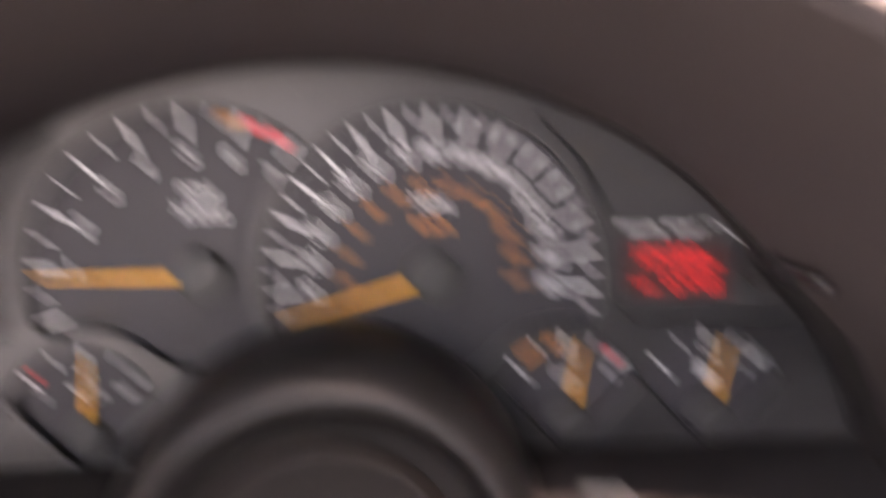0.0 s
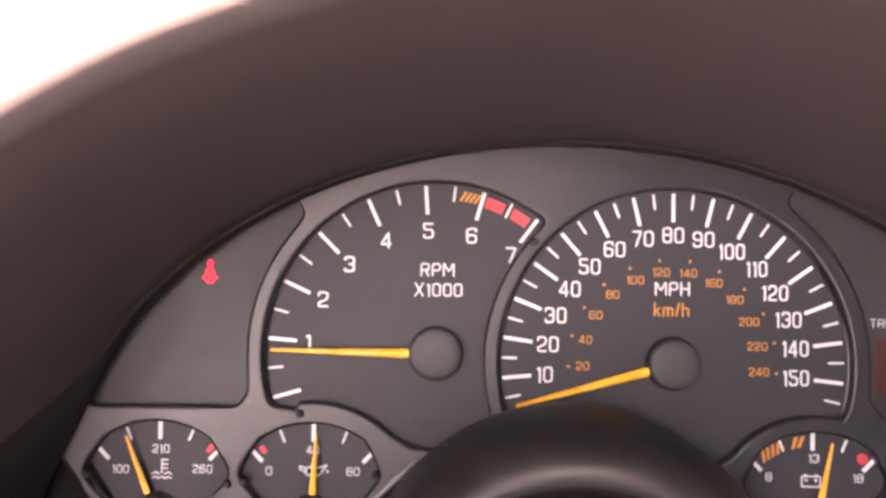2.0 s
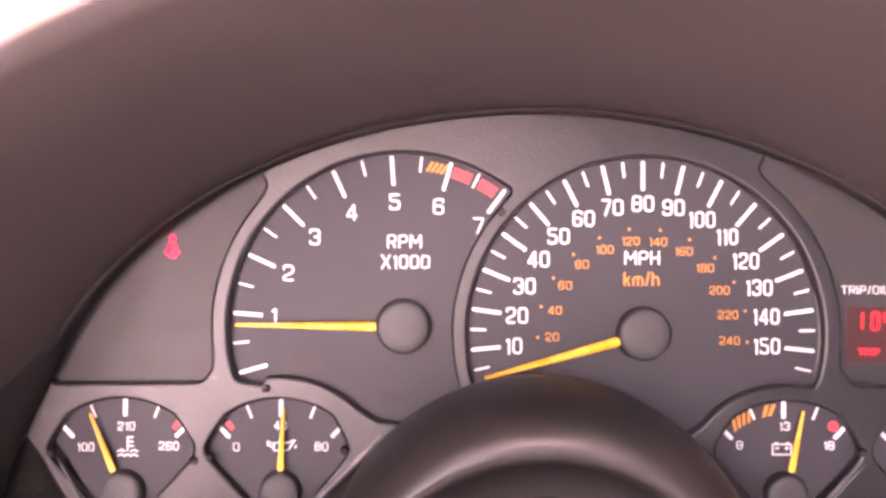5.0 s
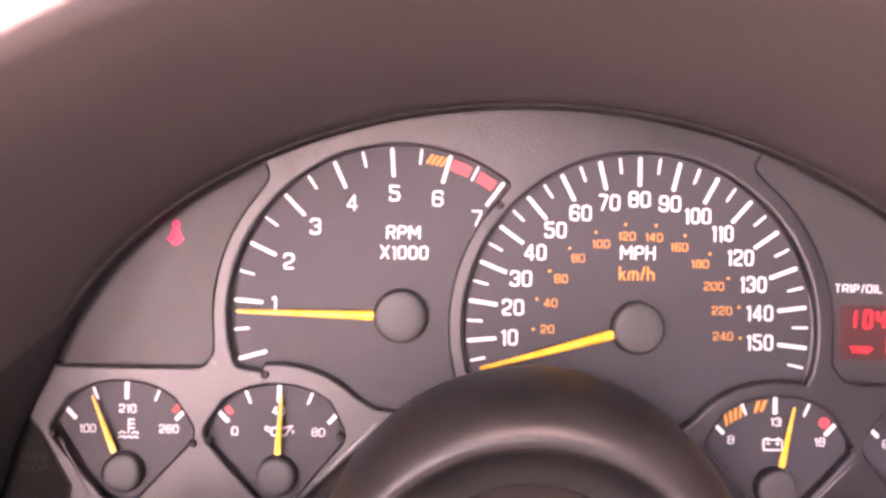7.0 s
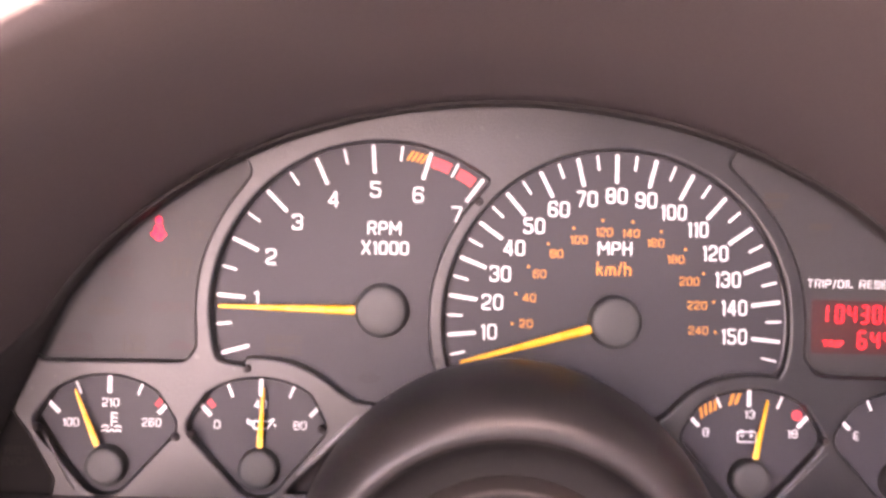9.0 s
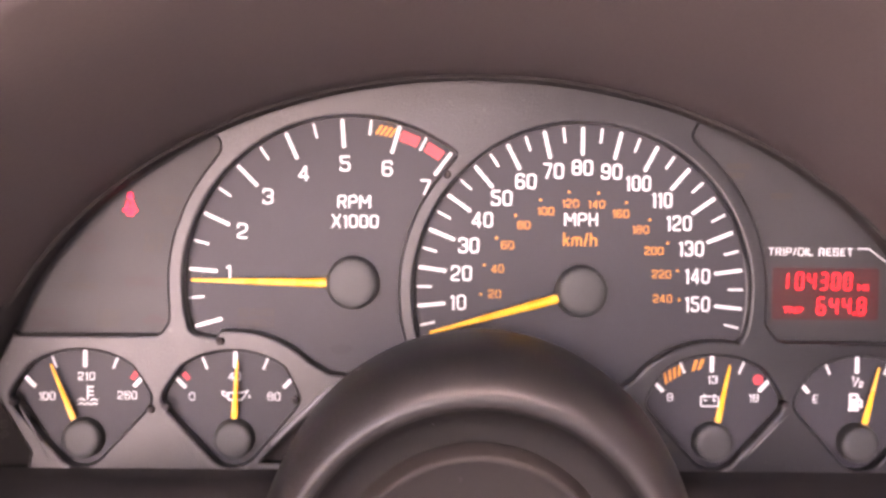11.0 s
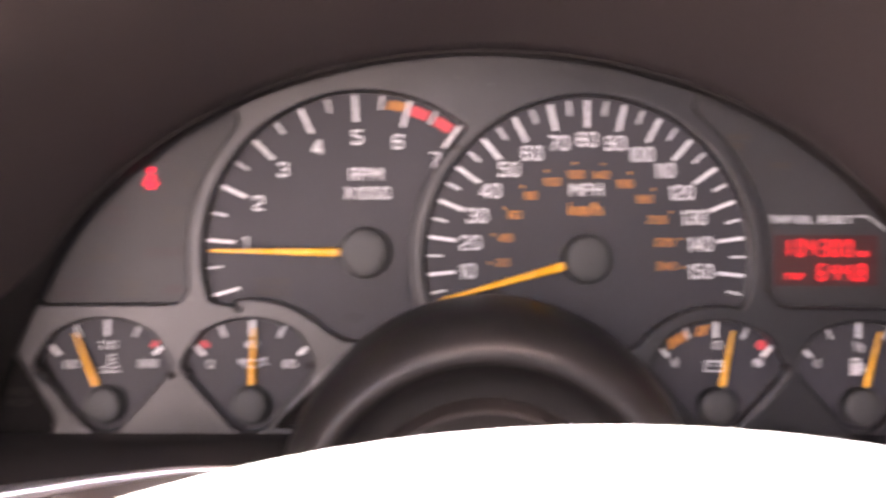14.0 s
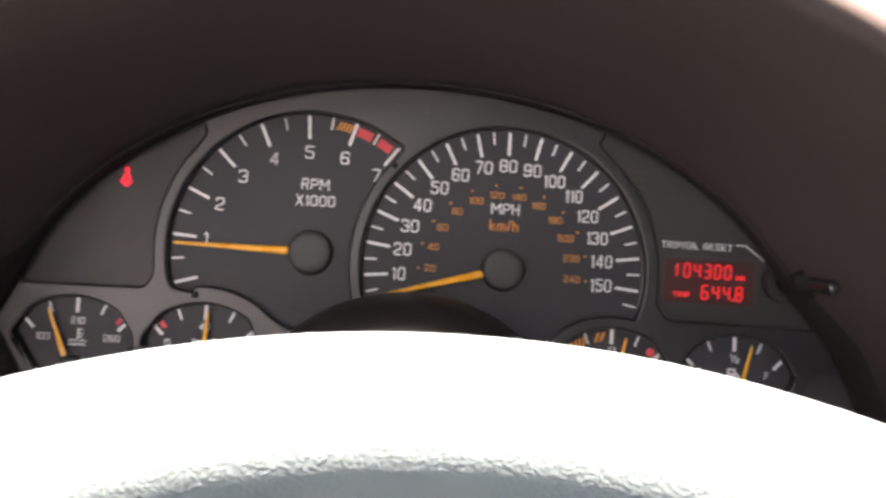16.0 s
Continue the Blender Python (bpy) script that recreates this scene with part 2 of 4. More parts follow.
def plate(outline, y0, y1):
    """A flat plate from y0 (back) to y1 (front), millimetres."""
    bm = bmesh.new()
    back = [bm.verts.new((x * MM, y0 * MM, z * MM)) for x, z in outline]
    front = [bm.verts.new((x * MM, y1 * MM, z * MM)) for x, z in outline]
    bm.faces.new(front)
    bm.faces.new(back[::-1])
    k = len(outline)
    for i in range(k):
        bm.faces.new((back[i], back[(i + 1) % k], front[(i + 1) % k], front[i]))
    return bm


def punched(name, outer, holes, y_mid, half, bevel):
    """A plate with rounded-edge holes, as a mesh."""
    cu = bpy.data.curves.new(name, "CURVE")
    cu.dimensions, cu.fill_mode = "2D", "BOTH"
    cu.extrude, cu.bevel_depth, cu.bevel_resolution = (half - bevel) * MM, bevel * MM, 3
    for loop in [outer] + holes:
        sp = cu.splines.new("POLY")
        sp.points.add(len(loop) - 1)
        for pt, (x, z) in zip(sp.points, loop):
            pt.co = (x * MM, z * MM, 0, 1)
        sp.use_cyclic_u = True
    tmp = new("outline", cu)
    me = bpy.data.meshes.new_from_object(tmp.evaluated_get(bpy.context.evaluated_depsgraph_get()))
    bpy.data.objects.remove(tmp)
    me.transform(Matrix.Translation((0, y_mid * MM, 0)) @ Matrix.Rotation(radians(90), 4, "X"))
    return me


def lathe(profile, n=48, a0=0.0, a1=360.0):
    """Turns (r, y) in millimetres about the y axis; a full turn closes."""
    bm = bmesh.new()
    full = abs(a1 - a0) >= 359.9
    rows = []
    for i in range(n if full else n + 1):
        a = radians(a0 + (a1 - a0) * i / n)
        rows.append([bm.verts.new((r * MM * math.cos(a), y * MM, r * MM * math.sin(a))) for r, y in profile])
    for i in range(n):
        u, v = rows[i], rows[(i + 1) % len(rows)]
        for j in range(len(profile) - 1):
            if profile[j][0] < 1e-6:
                if j == 0:
                    bm.faces.new((u[0], u[1], v[1]))
                continue
            bm.faces.new((u[j], u[j + 1], v[j + 1], v[j]) if profile[j + 1][0] > 1e-6 else (u[j], u[j + 1], v[j]))
    bmesh.ops.remove_doubles(bm, verts=bm.verts, dist=1e-7)
    return bm


def slab(w, h, t, taper=1.0, round_ends=0.0):
    """A thin bar, w across, h long in +z from 0, t thick towards the viewer; its far end is taper times as wide."""
    if round_ends:
        out = rounded([(-w / 2, 0, round_ends), (w / 2, 0, round_ends), (w / 2 * taper, h, round_ends), (-w / 2 * taper, h, round_ends)], 3)
    else:
        out = [(-w / 2, 0), (w / 2, 0), (w / 2 * taper, h), (-w / 2 * taper, h)]
    return plate(out, 0, -t)


def joined(meshes):
    bm = bmesh.new()
    for b in meshes:
        tmp = bpy.data.meshes.new("tmp")
        b.to_mesh(tmp)
        b.free()
        bm.from_mesh(tmp)
        bpy.data.meshes.remove(tmp)
    return bm


# squared instrument lettering: width of each character and its strokes in a box one high; "o" marks a closed stroke
GLYPHS = {
    "0": (0.72, ["o 0 0 1 0 1 1 0 1"]), "1": (0.36, ["0 0.80 0.9 1 0.9 -0.1"]), "2": (0.72, ["0 0.72 0 1 1 1 1 0.52 0 0.26 0 0 1.06 0"]),
    "3": (0.72, ["0 0.76 0 1 1 1 1 0.5 0.4 0.5", "0.4 0.5 1 0.5 1 0 0 0 0 0.24"]), "4": (0.76, ["0.76 -0.08 0.76 1 0.7 1 0 0.3 0 0.24 1.1 0.24"]),
    "5": (0.72, ["1.04 1 -0.09 1", "0 1 0 0.57 1 0.57 1 0 0 0 0 0.24"]), "6": (0.72, ["1 0.76 1 1 0 1 0 0 1 0 1 0.54 0 0.54"]), "7": (0.68, ["-0.06 1 1 1 1 0.9 0.36 -0.08"]),
    "8": (0.72, ["o 0 0 1 0 1 1 0 1", "0 0.52 1 0.52"]), "9": (0.72, ["0 0.24 0 0 1 0 1 1 0 1 0 0.46 1 0.46"]),
    "R": (0.72, ["0 -0.08 0 1 1 1 1 0.46 0 0.46", "0.6 0.46 1 -0.08"]), "P": (0.72, ["0 -0.08 0 1 1 1 1 0.44 0 0.44"]), "M": (0.92, ["0 -0.08 0 1 0.06 1 0.5 0.3 0.94 1 1 1 1 -0.08"]),
    "H": (0.72, ["0 -0.08 0 1.08", "1 -0.08 1 1.08", "0 0.5 1 0.5"]), "X": (0.76, ["-0.04 -0.08 1.04 1.08", "-0.04 1.08 1.04 -0.08"]), "T": (0.70, ["-0.08 1 1.08 1", "0.5 1 0.5 -0.08"]),
    "I": (0.16, ["0.5 -0.08 0.5 1.08"]), "O": (0.72, ["o 0 0 1 0 1 1 0 1"]), "L": (0.64, ["0 1.08 0 0 1.06 0"]), "E": (0.66, ["1.04 1 0 1 0 0 1.04 0", "0 0.5 0.9 0.5"]),
    "F": (0.66, ["1.04 1 0 1 0 -0.08", "0 0.5 0.9 0.5"]), "S": (0.70, ["1 0.76 1 1 0 1 0 0.5 1 0.5 1 0 0 0 0 0.24"]), "/": (0.42, ["0 -0.08 1 1.08"]), " ": (0.34, []),
    "W": (0.96, ["0 1.08 0 0 1 0 1 1.08", "0.5 0.9 0.5 0"]), "C": (0.70, ["1 0.74 1 1 0 1 0 0 1 0 1 0.26"]), "A": (0.72, ["0 -0.08 0 1 1 1 1 -0.08", "0 0.46 1 0.46"]),
    "B": (0.72, ["o 0 0 1 0 1 1 0 1", "0 0.52 1 0.52"]), "G": (0.72, ["1 0.76 1 1 0 1 0 0 1 0 1 0.5 0.5 0.5"]), "N": (0.74, ["0 -0.08 0 1 0.08 1 0.92 0 1 0 1 1.08"]),
    "V": (0.74, ["0 1.08 0 0.4 0.5 0 1 0.4 1 1.08"]), "U": (0.72, ["0 1.08 0 0 1 0 1 1.08"]), "K": (0.70, ["0 -0.08 0 1.08", "1 1.06 0 0.44", "0.34 0.62 1 -0.08"]),
    "k": (0.62, ["0 -0.08 0 1.08", "1 0.66 0 0.30", "0.34 0.42 1 -0.08"]), "m": (0.96, ["0 -0.08 0 0.64 1 0.64 1 -0.08", "0.5 0.64 0.5 -0.08"]), "h": (0.66, ["0 -0.08 0 1.08", "0 0.64 1 0.64 1 -0.08"]),
}


def stroke_line(pts, closed, radius):
    """Rounds the corners of a polyline."""
    out = []
    n = len(pts)
    for i, p in enumerate(pts):
        if not closed and i in (0, n - 1):
            out.append(p)
            continue
        a, b = pts[i - 1] - p, pts[(i + 1) % n] - p
        cut = min(radius, a.length * 0.48, b.length * 0.48)
        p0, p1 = p + a.normalized() * cut, p + b.normalized() * cut
        for k in range(5):
            t = k / 4
            out.append(p0 * (1 - t) ** 2 + p * (2 * t * (1 - t)) + p1 * t ** 2)
    return out


def stroke_words(text, height, width, stroke, material):
    """Squared letters as thin raised ribbons, centred, millimetres, facing the driver."""
    total = sum(GLYPHS[c][0] for c in text) + 0.17 * (len(text) - 1)
    sx, h = width / total, stroke * height / 2
    bm = bmesh.new()
    x0 = -width / 2
    layer = 0
    for c in text:
        w, strokes = GLYPHS[c]
        wide = w * sx
        for line in strokes:
            closed = line.startswith("o")
            num = [float(v) for v in line.replace("o", "").split()]
            pts = [Vector((x0 + h + u * max(wide - 2 * h, 0.01), -height / 2 + h + v * (height - 2 * h))) for u, v in zip(num[::2], num[1::2])]
            pts = stroke_line(pts, closed, 0.2 * height)
            pts = [p for i, p in enumerate(pts) if i == 0 or (p - pts[i - 1]).length > 1e-4]
            n = len(pts)
            layer += 1
            top = -0.07 - 0.012 * (layer % 3)
            left, right = [], []
            for i, p in enumerate(pts):
                q0, q1 = (pts[i - 1], pts[(i + 1) % n]) if closed else (pts[max(i - 1, 0)], pts[min(i + 1, n - 1)])
                d = (q1 - q0).normalized()
                e0, e1 = (p - q0), (q1 - p)
                mitre = 1.0
                if e0.length > 1e-6 and e1.length > 1e-6:
                    mitre = min(1.0 / max(math.cos(e0.angle(e1) / 2), 0.6), 1.5)
                o = Vector((-d.y, d.x)) * h * mitre
                left.append([bm.verts.new(((p.x + o.x) * MM, y * MM, (p.y + o.y) * MM)) for y in (top, 0.0)])
                right.append([bm.verts.new(((p.x - o.x) * MM, y * MM, (p.y - o.y) * MM)) for y in (top, 0.0)])
            for i in range(n if closed else n - 1):
                j = (i + 1) % n
                bm.faces.new((left[i][0], left[j][0], right[j][0], right[i][0]))
                bm.faces.new((left[i][0], left[i][1], left[j][1], left[j][0]))
                bm.faces.new((right[i][0], right[j][0], right[j][1], right[i][1]))
        x0 += wide + 0.17 * sx
    return mesh_of("words", bm, material)


LETTERS = {}


def lettering(words, height, width, bold, material):
    """Words as a thin mesh, centred, height and width in millimetres, facing the driver (-y)."""
    key = (words, height, width, bold, material.name)
    if key not in LETTERS and bold < 0 and all(c in GLYPHS for c in words):
        LETTERS[key] = stroke_words(words, height, width, -bold, material)
    if key not in LETTERS:
        cu = bpy.data.curves.new("words", "FONT")
        cu.body, cu.size, cu.align_x = words, 1.0, "CENTER"
        cu.extrude, cu.offset, cu.resolution_u = 0.001, bold, 4
        tmp = new("words", cu)
        me = bpy.data.meshes.new_from_object(tmp.evaluated_get(bpy.context.evaluated_depsgraph_get()))
        bpy.data.objects.remove(tmp)
        co = np.array([v.co for v in me.vertices])
        lo, hi = co.min(0), co.max(0)
        sx, sy = width * MM / (hi[0] - lo[0]), height * MM / (hi[1] - lo[1])
        mid = (lo + hi) / 2
        fit = Matrix.Rotation(radians(90), 4, "X") @ Matrix.Diagonal((sx, sy, 0.08 * MM / max(hi[2] - lo[2], 1e-6), 1)) @ Matrix.Translation((-mid[0], -mid[1], -lo[2]))
        me.transform(fit)
        weld = bmesh.new()
        weld.from_mesh(me)
        bmesh.ops.remove_doubles(weld, verts=weld.verts, dist=1e-6)
        weld.to_mesh(me)
        weld.free()
        me.materials.clear()
        me.materials.append(material)
        LETTERS[key] = me
    return LETTERS[key]


def at(x, y, z, turn=0.0):
    """A place on the dials, millimetres, turned anticlockwise as the driver sees it."""
    return Matrix.Translation((x * MM, y * MM, z * MM)) @ Matrix.Rotation(radians(-turn), 4, "Y")


# ---- the outlines of the cluster ----
SPEEDO, TACHO = (0.0, 0.0), (-75.0, 2.0)
TEMP, OIL, VOLT, FUEL = (-162.0, -49.5), (-113.2, -49.5), (44.2, -49.5), (92.9, -49.5)
MID_X = -29.0


def hood_line(mid, a, b, top, leg, far_leg, phi0=21.2, n=48):
    """Half-elliptic brow with bent legs (half width, z), from the right foot to the left one."""
    cz = top - b
    upper = [(mid + a * math.cos(radians(phi0 + (180 - 2 * phi0) * i / n)), cz + b * math.sin(radians(phi0 + (180 - 2 * phi0) * i / n))) for i in range(n + 1)]

    def side(points):
        knots = [(mid + w, z) for w, z in points] + [upper[0]]
        return [(p[0] + (q[0] - p[0]) * i / 4, p[1] + (q[1] - p[1]) * i / 4) for p, q in zip(knots, knots[1:]) for i in range(4)]

    return side(leg) + upper + [(2 * mid - x, z) for x, z in side(far_leg)[::-1]]


BROW = hood_line(-34.0, 154, 110, 68, ((183, -123), (180.4, -75), (178, -60), (172.6, -43), (162.0, -23)), ((180, -123), (171, -75), (161, -40)))
LIP = hood_line(-26.4, 184.6, 126, 86, ((180, -137), (178, -80), (180.2, -60), (182.4, -40), (178.6, -20)), ((196, -137), (190, -80), (185, -38)))


left_hole = rounded([(-182.5, -16.6, 3), (-136.3, -16.2, 5), (-132.9, -11, 4)] + [(x, z, 0) for x, z in arc(*TACHO, 58.4, 188, 141, 12)]
                    + [(-115.4, 45.6, 6), (-120.8, 54.0, 1)] + [(x, z, 0) for x, z in grown(BROW, 4) if -188 < x < -122 and z > -12] + [(-189.5, -12, 3)])
right_hole = rounded([(64.0, -16.6, 6), (122, -17.6, 4), (130, -10, 2)] + [(x, z, 0) for x, z in grown(BROW, 4) if 42 < x < 124 and z > -8]
                     + [(37.5, 57.5, 4), (33.5, 51.0, 4)] + [(x, z, 0) for x, z in arc(*SPEEDO, 59.8, 50, -5, 12)] + [(59.4, -10, 4)])
tacho_hole = rounded([(x, z, 0) for x, z in arc(*TACHO, 55.3, 57.5, 190, 40)] + [(-127.6, -15.6, 5), (-118.2, -16.9, 2)]
                     + [(x, z, 0) for x, z in arc(*OIL, 35.0, 96, 46, 12)] + [(-82.8, -28.0, 2.5), (-70, -29.4, 0), (-66, -46, 0)] + [(x, z, 0) for x, z in arc(*SPEEDO, 58.9, 214, 138.5, 24)] + [(-39.2, 44.8, 4.5)])
speedo_hole = rounded([(x, z, 0) for x, z in arc(*SPEEDO, 56.3, -14, 214, 60)] + [(-20, -46, 0), (10, -42, 0), (14.6, -31.5, 3)]
                      + [(x, z, 0) for x, z in arc(*VOLT, 33.0, 142, 82, 12)] + [(52.4, -17.4, 1.5)])


def fan(c, reach=25.2):
    top = arc(c[0], c[1], 30.2, 50, 130, 16)
    foot = arc(c[0], c[1], 9.8, 220, 320, 12)
    return rounded([(c[0] + reach, c[1] + 13.0, 7)] + [(x, z, 0) for x, z in top[1:-1]] + [(c[0] - 25.2, c[1] + 13.0, 7)] + [(x, z, 0) for x, z in foot])


pod_right = rounded([(112.5, -58.0, 3), (140, -58.0, 4), (134.5, -38, 5), (128, -33.0, 4), (121.5, -36, 4)])
pod_left = rounded([(-240, -60.4, 2), (-172.0, -60.4, 2), (-172.0, -52, 2), (-184, -34, 4), (-190, -27, 3), (-240, -27, 2)])
notch = rounded([(-106.5, -57.6, 1.5), (-62, -57.6, 2), (-66, -49, 2), (-80.4, -31.0, 1), (-99.8, -50.4, 1)])
fans = [fan(TEMP), fan(OIL, 23.6), fan(VOLT), fan(FUEL)]
mask_outer = [(MID_X + 190, -59.8)] + [p for p in grown(BROW, 12) if p[1] > (-56 if p[0] > MID_X else 0)] + [(-190.5, -10), (-193.5, -20)] + rounded([(-194.5, -28.5, 0), (-190.8, -31.5, 3), (-186.4, -37.2, 4), (-176.8, -53.4, 2), (-178.0, -59.8, 0.5)])

# ---- instrument cluster ----
cluster = thing("instrument_cluster", (MID_X * MM, 0.004, -0.060), "black plastic car instrument cluster with six needle gauges", "instrument cluster")
bezel = punched("bezel", mask_outer, [left_hole, right_hole, tacho_hole, speedo_hole, notch] + fans, -2.4, 2.2, 1.1)
bezel.materials.clear()
bezel.materials.append(MASK)
bezel.shade_smooth()
bezel.set_sharp_from_angle(angle=radians(40))
part("bezel", bezel, parent=cluster, label="dark grey grained plastic bezel plate with openings")
part("back_housing", plate(grown(mask_outer, 1), 9, 1.8), RUBBER, cluster)

for hole in [left_hole, right_hole, tacho_hole, speedo_hole] + fans:
    loops = [(grown(hole, 0.9), -3.0), (grown(hole, 0.15), -3.6), (grown(hole, -0.25), -3.4), (grown(hole, -1.0), -0.9), (grown(hole, -1.15), 0.2)]
    funnel = bmesh.new()
    rings = [[funnel.verts.new((x * MM, y * MM, z * MM)) for x, z in loop] for loop, y in loops]
    for u, v in zip(rings, rings[1:]):
        for i in range(len(u)):
            funnel.faces.new((u[i], u[(i + 1) % len(u)], v[(i + 1) % len(u)], v[i]))
    part("opening_liner", funnel, LINING, cluster, "thin black sloping lining of an opening", smooth=50)


def ridge(x0, z0, x1, z1, w, tall, label, material):
    """A low rounded rib on the face of the bezel."""
    d = Vector((x1 - x0, z1 - z0)).normalized()
    n = Vector((-d.y, d.x))
    bm = bmesh.new()
    rows = []
    for t, f in ((0.0, 0.3), (0.04, 0.85), (0.5, 1.0), (0.96, 0.85), (1.0, 0.3)):
        c = Vector((x0 + (x1 - x0) * t, z0 + (z1 - z0) * t))
        rows.append([bm.verts.new(((c.x + n.x * w * f * k / 2) * MM, (-4.5 - tall * f * h) * MM, (c.y + n.y * w * f * k / 2) * MM)) for k, h in ((-1, 0), (-0.7, 0.75), (0, 1), (0.7, 0.75), (1, 0))])
    for a, b in zip(rows, rows[1:]):
        for i in range(4):
            bm.faces.new((a[i], a[i + 1], b[i + 1], b[i]))
    return part("rib", bm, material, cluster, label, smooth=60)


ridge(-181.4, -38.4, -171.0, -57.0, 1.1, 0.35, "thin moulded rib beside the temperature gauge", MASK)
ridge(-81.0, -31.2, -100.6, -50.8, 2.1, 0.8, "moulded rib along the bezel edge with a painted highlight", EDGE_GLINT)


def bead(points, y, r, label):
    """A thin pale bead that paints the highlight along the far wall of an opening, tapered at both ends."""
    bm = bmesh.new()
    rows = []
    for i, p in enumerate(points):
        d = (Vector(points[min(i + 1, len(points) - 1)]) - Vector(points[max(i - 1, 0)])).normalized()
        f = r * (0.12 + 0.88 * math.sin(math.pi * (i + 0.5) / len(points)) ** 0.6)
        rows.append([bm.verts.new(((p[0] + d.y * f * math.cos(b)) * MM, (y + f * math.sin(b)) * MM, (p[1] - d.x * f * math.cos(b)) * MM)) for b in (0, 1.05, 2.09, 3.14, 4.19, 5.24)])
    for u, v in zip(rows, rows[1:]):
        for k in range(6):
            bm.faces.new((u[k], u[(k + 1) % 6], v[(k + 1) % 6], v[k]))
    part("bead", bm, EDGE_GLINT, cluster, label, smooth=80)


bead(arc(*SPEEDO, 54.75, -16, 14, 18), -1.7, 0.36, "painted glint on the edge of the speedometer opening")
for c, label in ((VOLT, "painted glint on the edge of the voltmeter opening"), (FUEL, "painted glint on the edge of the fuel gauge opening")):
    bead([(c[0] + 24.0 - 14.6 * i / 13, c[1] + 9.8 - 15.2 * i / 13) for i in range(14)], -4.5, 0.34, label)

Y_PRINT = -0.15


def gauge(name, hole, label):
    return part(name, plate(grown(hole, 1.2), 1.5, 0), FACE, cluster, label, smooth=None)


def bar_tick(dial, c, angle, r, length, width, name="tick", material=WHITE, y=0.0):
    key = ("tick", length, width, material.name)
    if key not in LETTERS:
        LETTERS[key] = mesh_of(name, slab(width, length, 0.22, 1.0, width * 0.3), material)
    # the bar runs inwards from radius r
    return part(name, LETTERS[key], parent=dial, m=at(c[0] + r * math.cos(radians(angle)), y, c[1] + r * math.sin(radians(angle)), angle + 90))


def words(dial, text, x, z, height, width, material=WHITE, bold=0.012, name="numeral", turn=0.0):
    """Numbers stay one part; a legend in squared letters is one part for each letter."""
    if name == "legend" and bold < 0:
        sx = width / (sum(GLYPHS[c][0] for c in text) + 0.17 * (len(text) - 1))
        left = x - width / 2
        for c in text:
            w = GLYPHS[c][0] * sx
            if c != " ":
                part("letter", lettering(c, height, w, bold, material), parent=dial, m=at(left + w / 2, Y_PRINT, z))
            left += w + 0.17 * sx
        return None
    return part(name, lettering(text, height, width, bold, material), parent=dial, m=at(x, Y_PRINT, z, turn))


def band(dial, c, r0, r1, a0, a1, material, name):
    out = arc(*c, r1, a0, a1, 8) + arc(*c, r0, a1, a0, 8)
    return part(name, plate(out, 0, -0.12), material, dial, smooth=None)


def hatch(dial, c, r0, r1, a0, a1, count, name="hatched_band"):
    bars = []
    step = (a1 - a0) / count
    for i in range(count):
        a = a0 + step * i
        lean = step * 0.9
        p = [(r0, a), (r0, a + step * 0.58), (r1, a + step * 0.58 - lean), (r1, a - lean)]
        bars.append(plate([(c[0] + r * math.cos(radians(q)), c[1] + r * math.sin(radians(q))) for r, q in p], 0, -0.12))
    return part(name, joined(bars), AMBER, dial, "amber hatched caution band", smooth=None)


def needle(dial, c, angle, r0, r1, w0, w1, y=-3.0):
    """A tapered pointer with a ridged top, from radius r0 to r1."""
    bm = bmesh.new()
    rows = []
    for r, w in ((r0, w0 * 0.8), (r0 + 1.0, w0), (r1 - 0.8, w1), (r1, w1 * 0.6)):
        rows.append([bm.verts.new((s * w / 2 * MM, (y - top) * MM, r * MM)) for s, top in ((-1, 0), (-0.8, 0.5), (0, 0.75), (0.8, 0.5), (1, 0))])
    for a, b in zip(rows, rows[1:]):
        for i in range(4):
            bm.faces.new((a[i], a[i + 1], b[i + 1], b[i]))
        bm.faces.new((a[4], a[0], b[0], b[4]))
    bm.faces.new(rows[0])
    bm.faces.new(rows[-1])
    return part("needle", bm, NEEDLE, dial, "bright orange pointer", m=at(c[0], 0, c[1], angle - 90), smooth=50)


def hub_cap(dial, c, r, h):
    here = Matrix.Translation((c[0] * MM, 0, c[1] * MM))
    # the skirt's dark colour paints the shade round the hub
    part("hub_skirt", lathe([(r * 0.9, -h + 1.4), (r * 1.0, -h + 1.6), (r * 1.03, -1.2), (r * 1.05, 0.2)], 40), STALK, dial, "hub skirt, darkened for the shade below the cap", m=here, smooth=60)
    prof = [(0, -h), (r * 0.62, -h), (r * 0.86, -h + 0.2), (r * 0.95, -h + 0.6), (r * 0.985, -h + 1.2), (r * 0.985, -h + 2.0)]
    return part("needle_hub", lathe(prof, 40), HUB, dial, "round grey hub cap", m=here, smooth=60)


def radial_text(dial, c, text, angle, r_in, height, width, material=WHITE, bold=-0.116, name="numeral"):
    ca, sa = math.cos(radians(angle)), math.sin(radians(angle))
    r = r_in - math.hypot(ca * width / 2, sa * height / 2)
    return words(dial, text, c[0] + r * ca, c[1] + r * sa, height, width, material, bold, name)


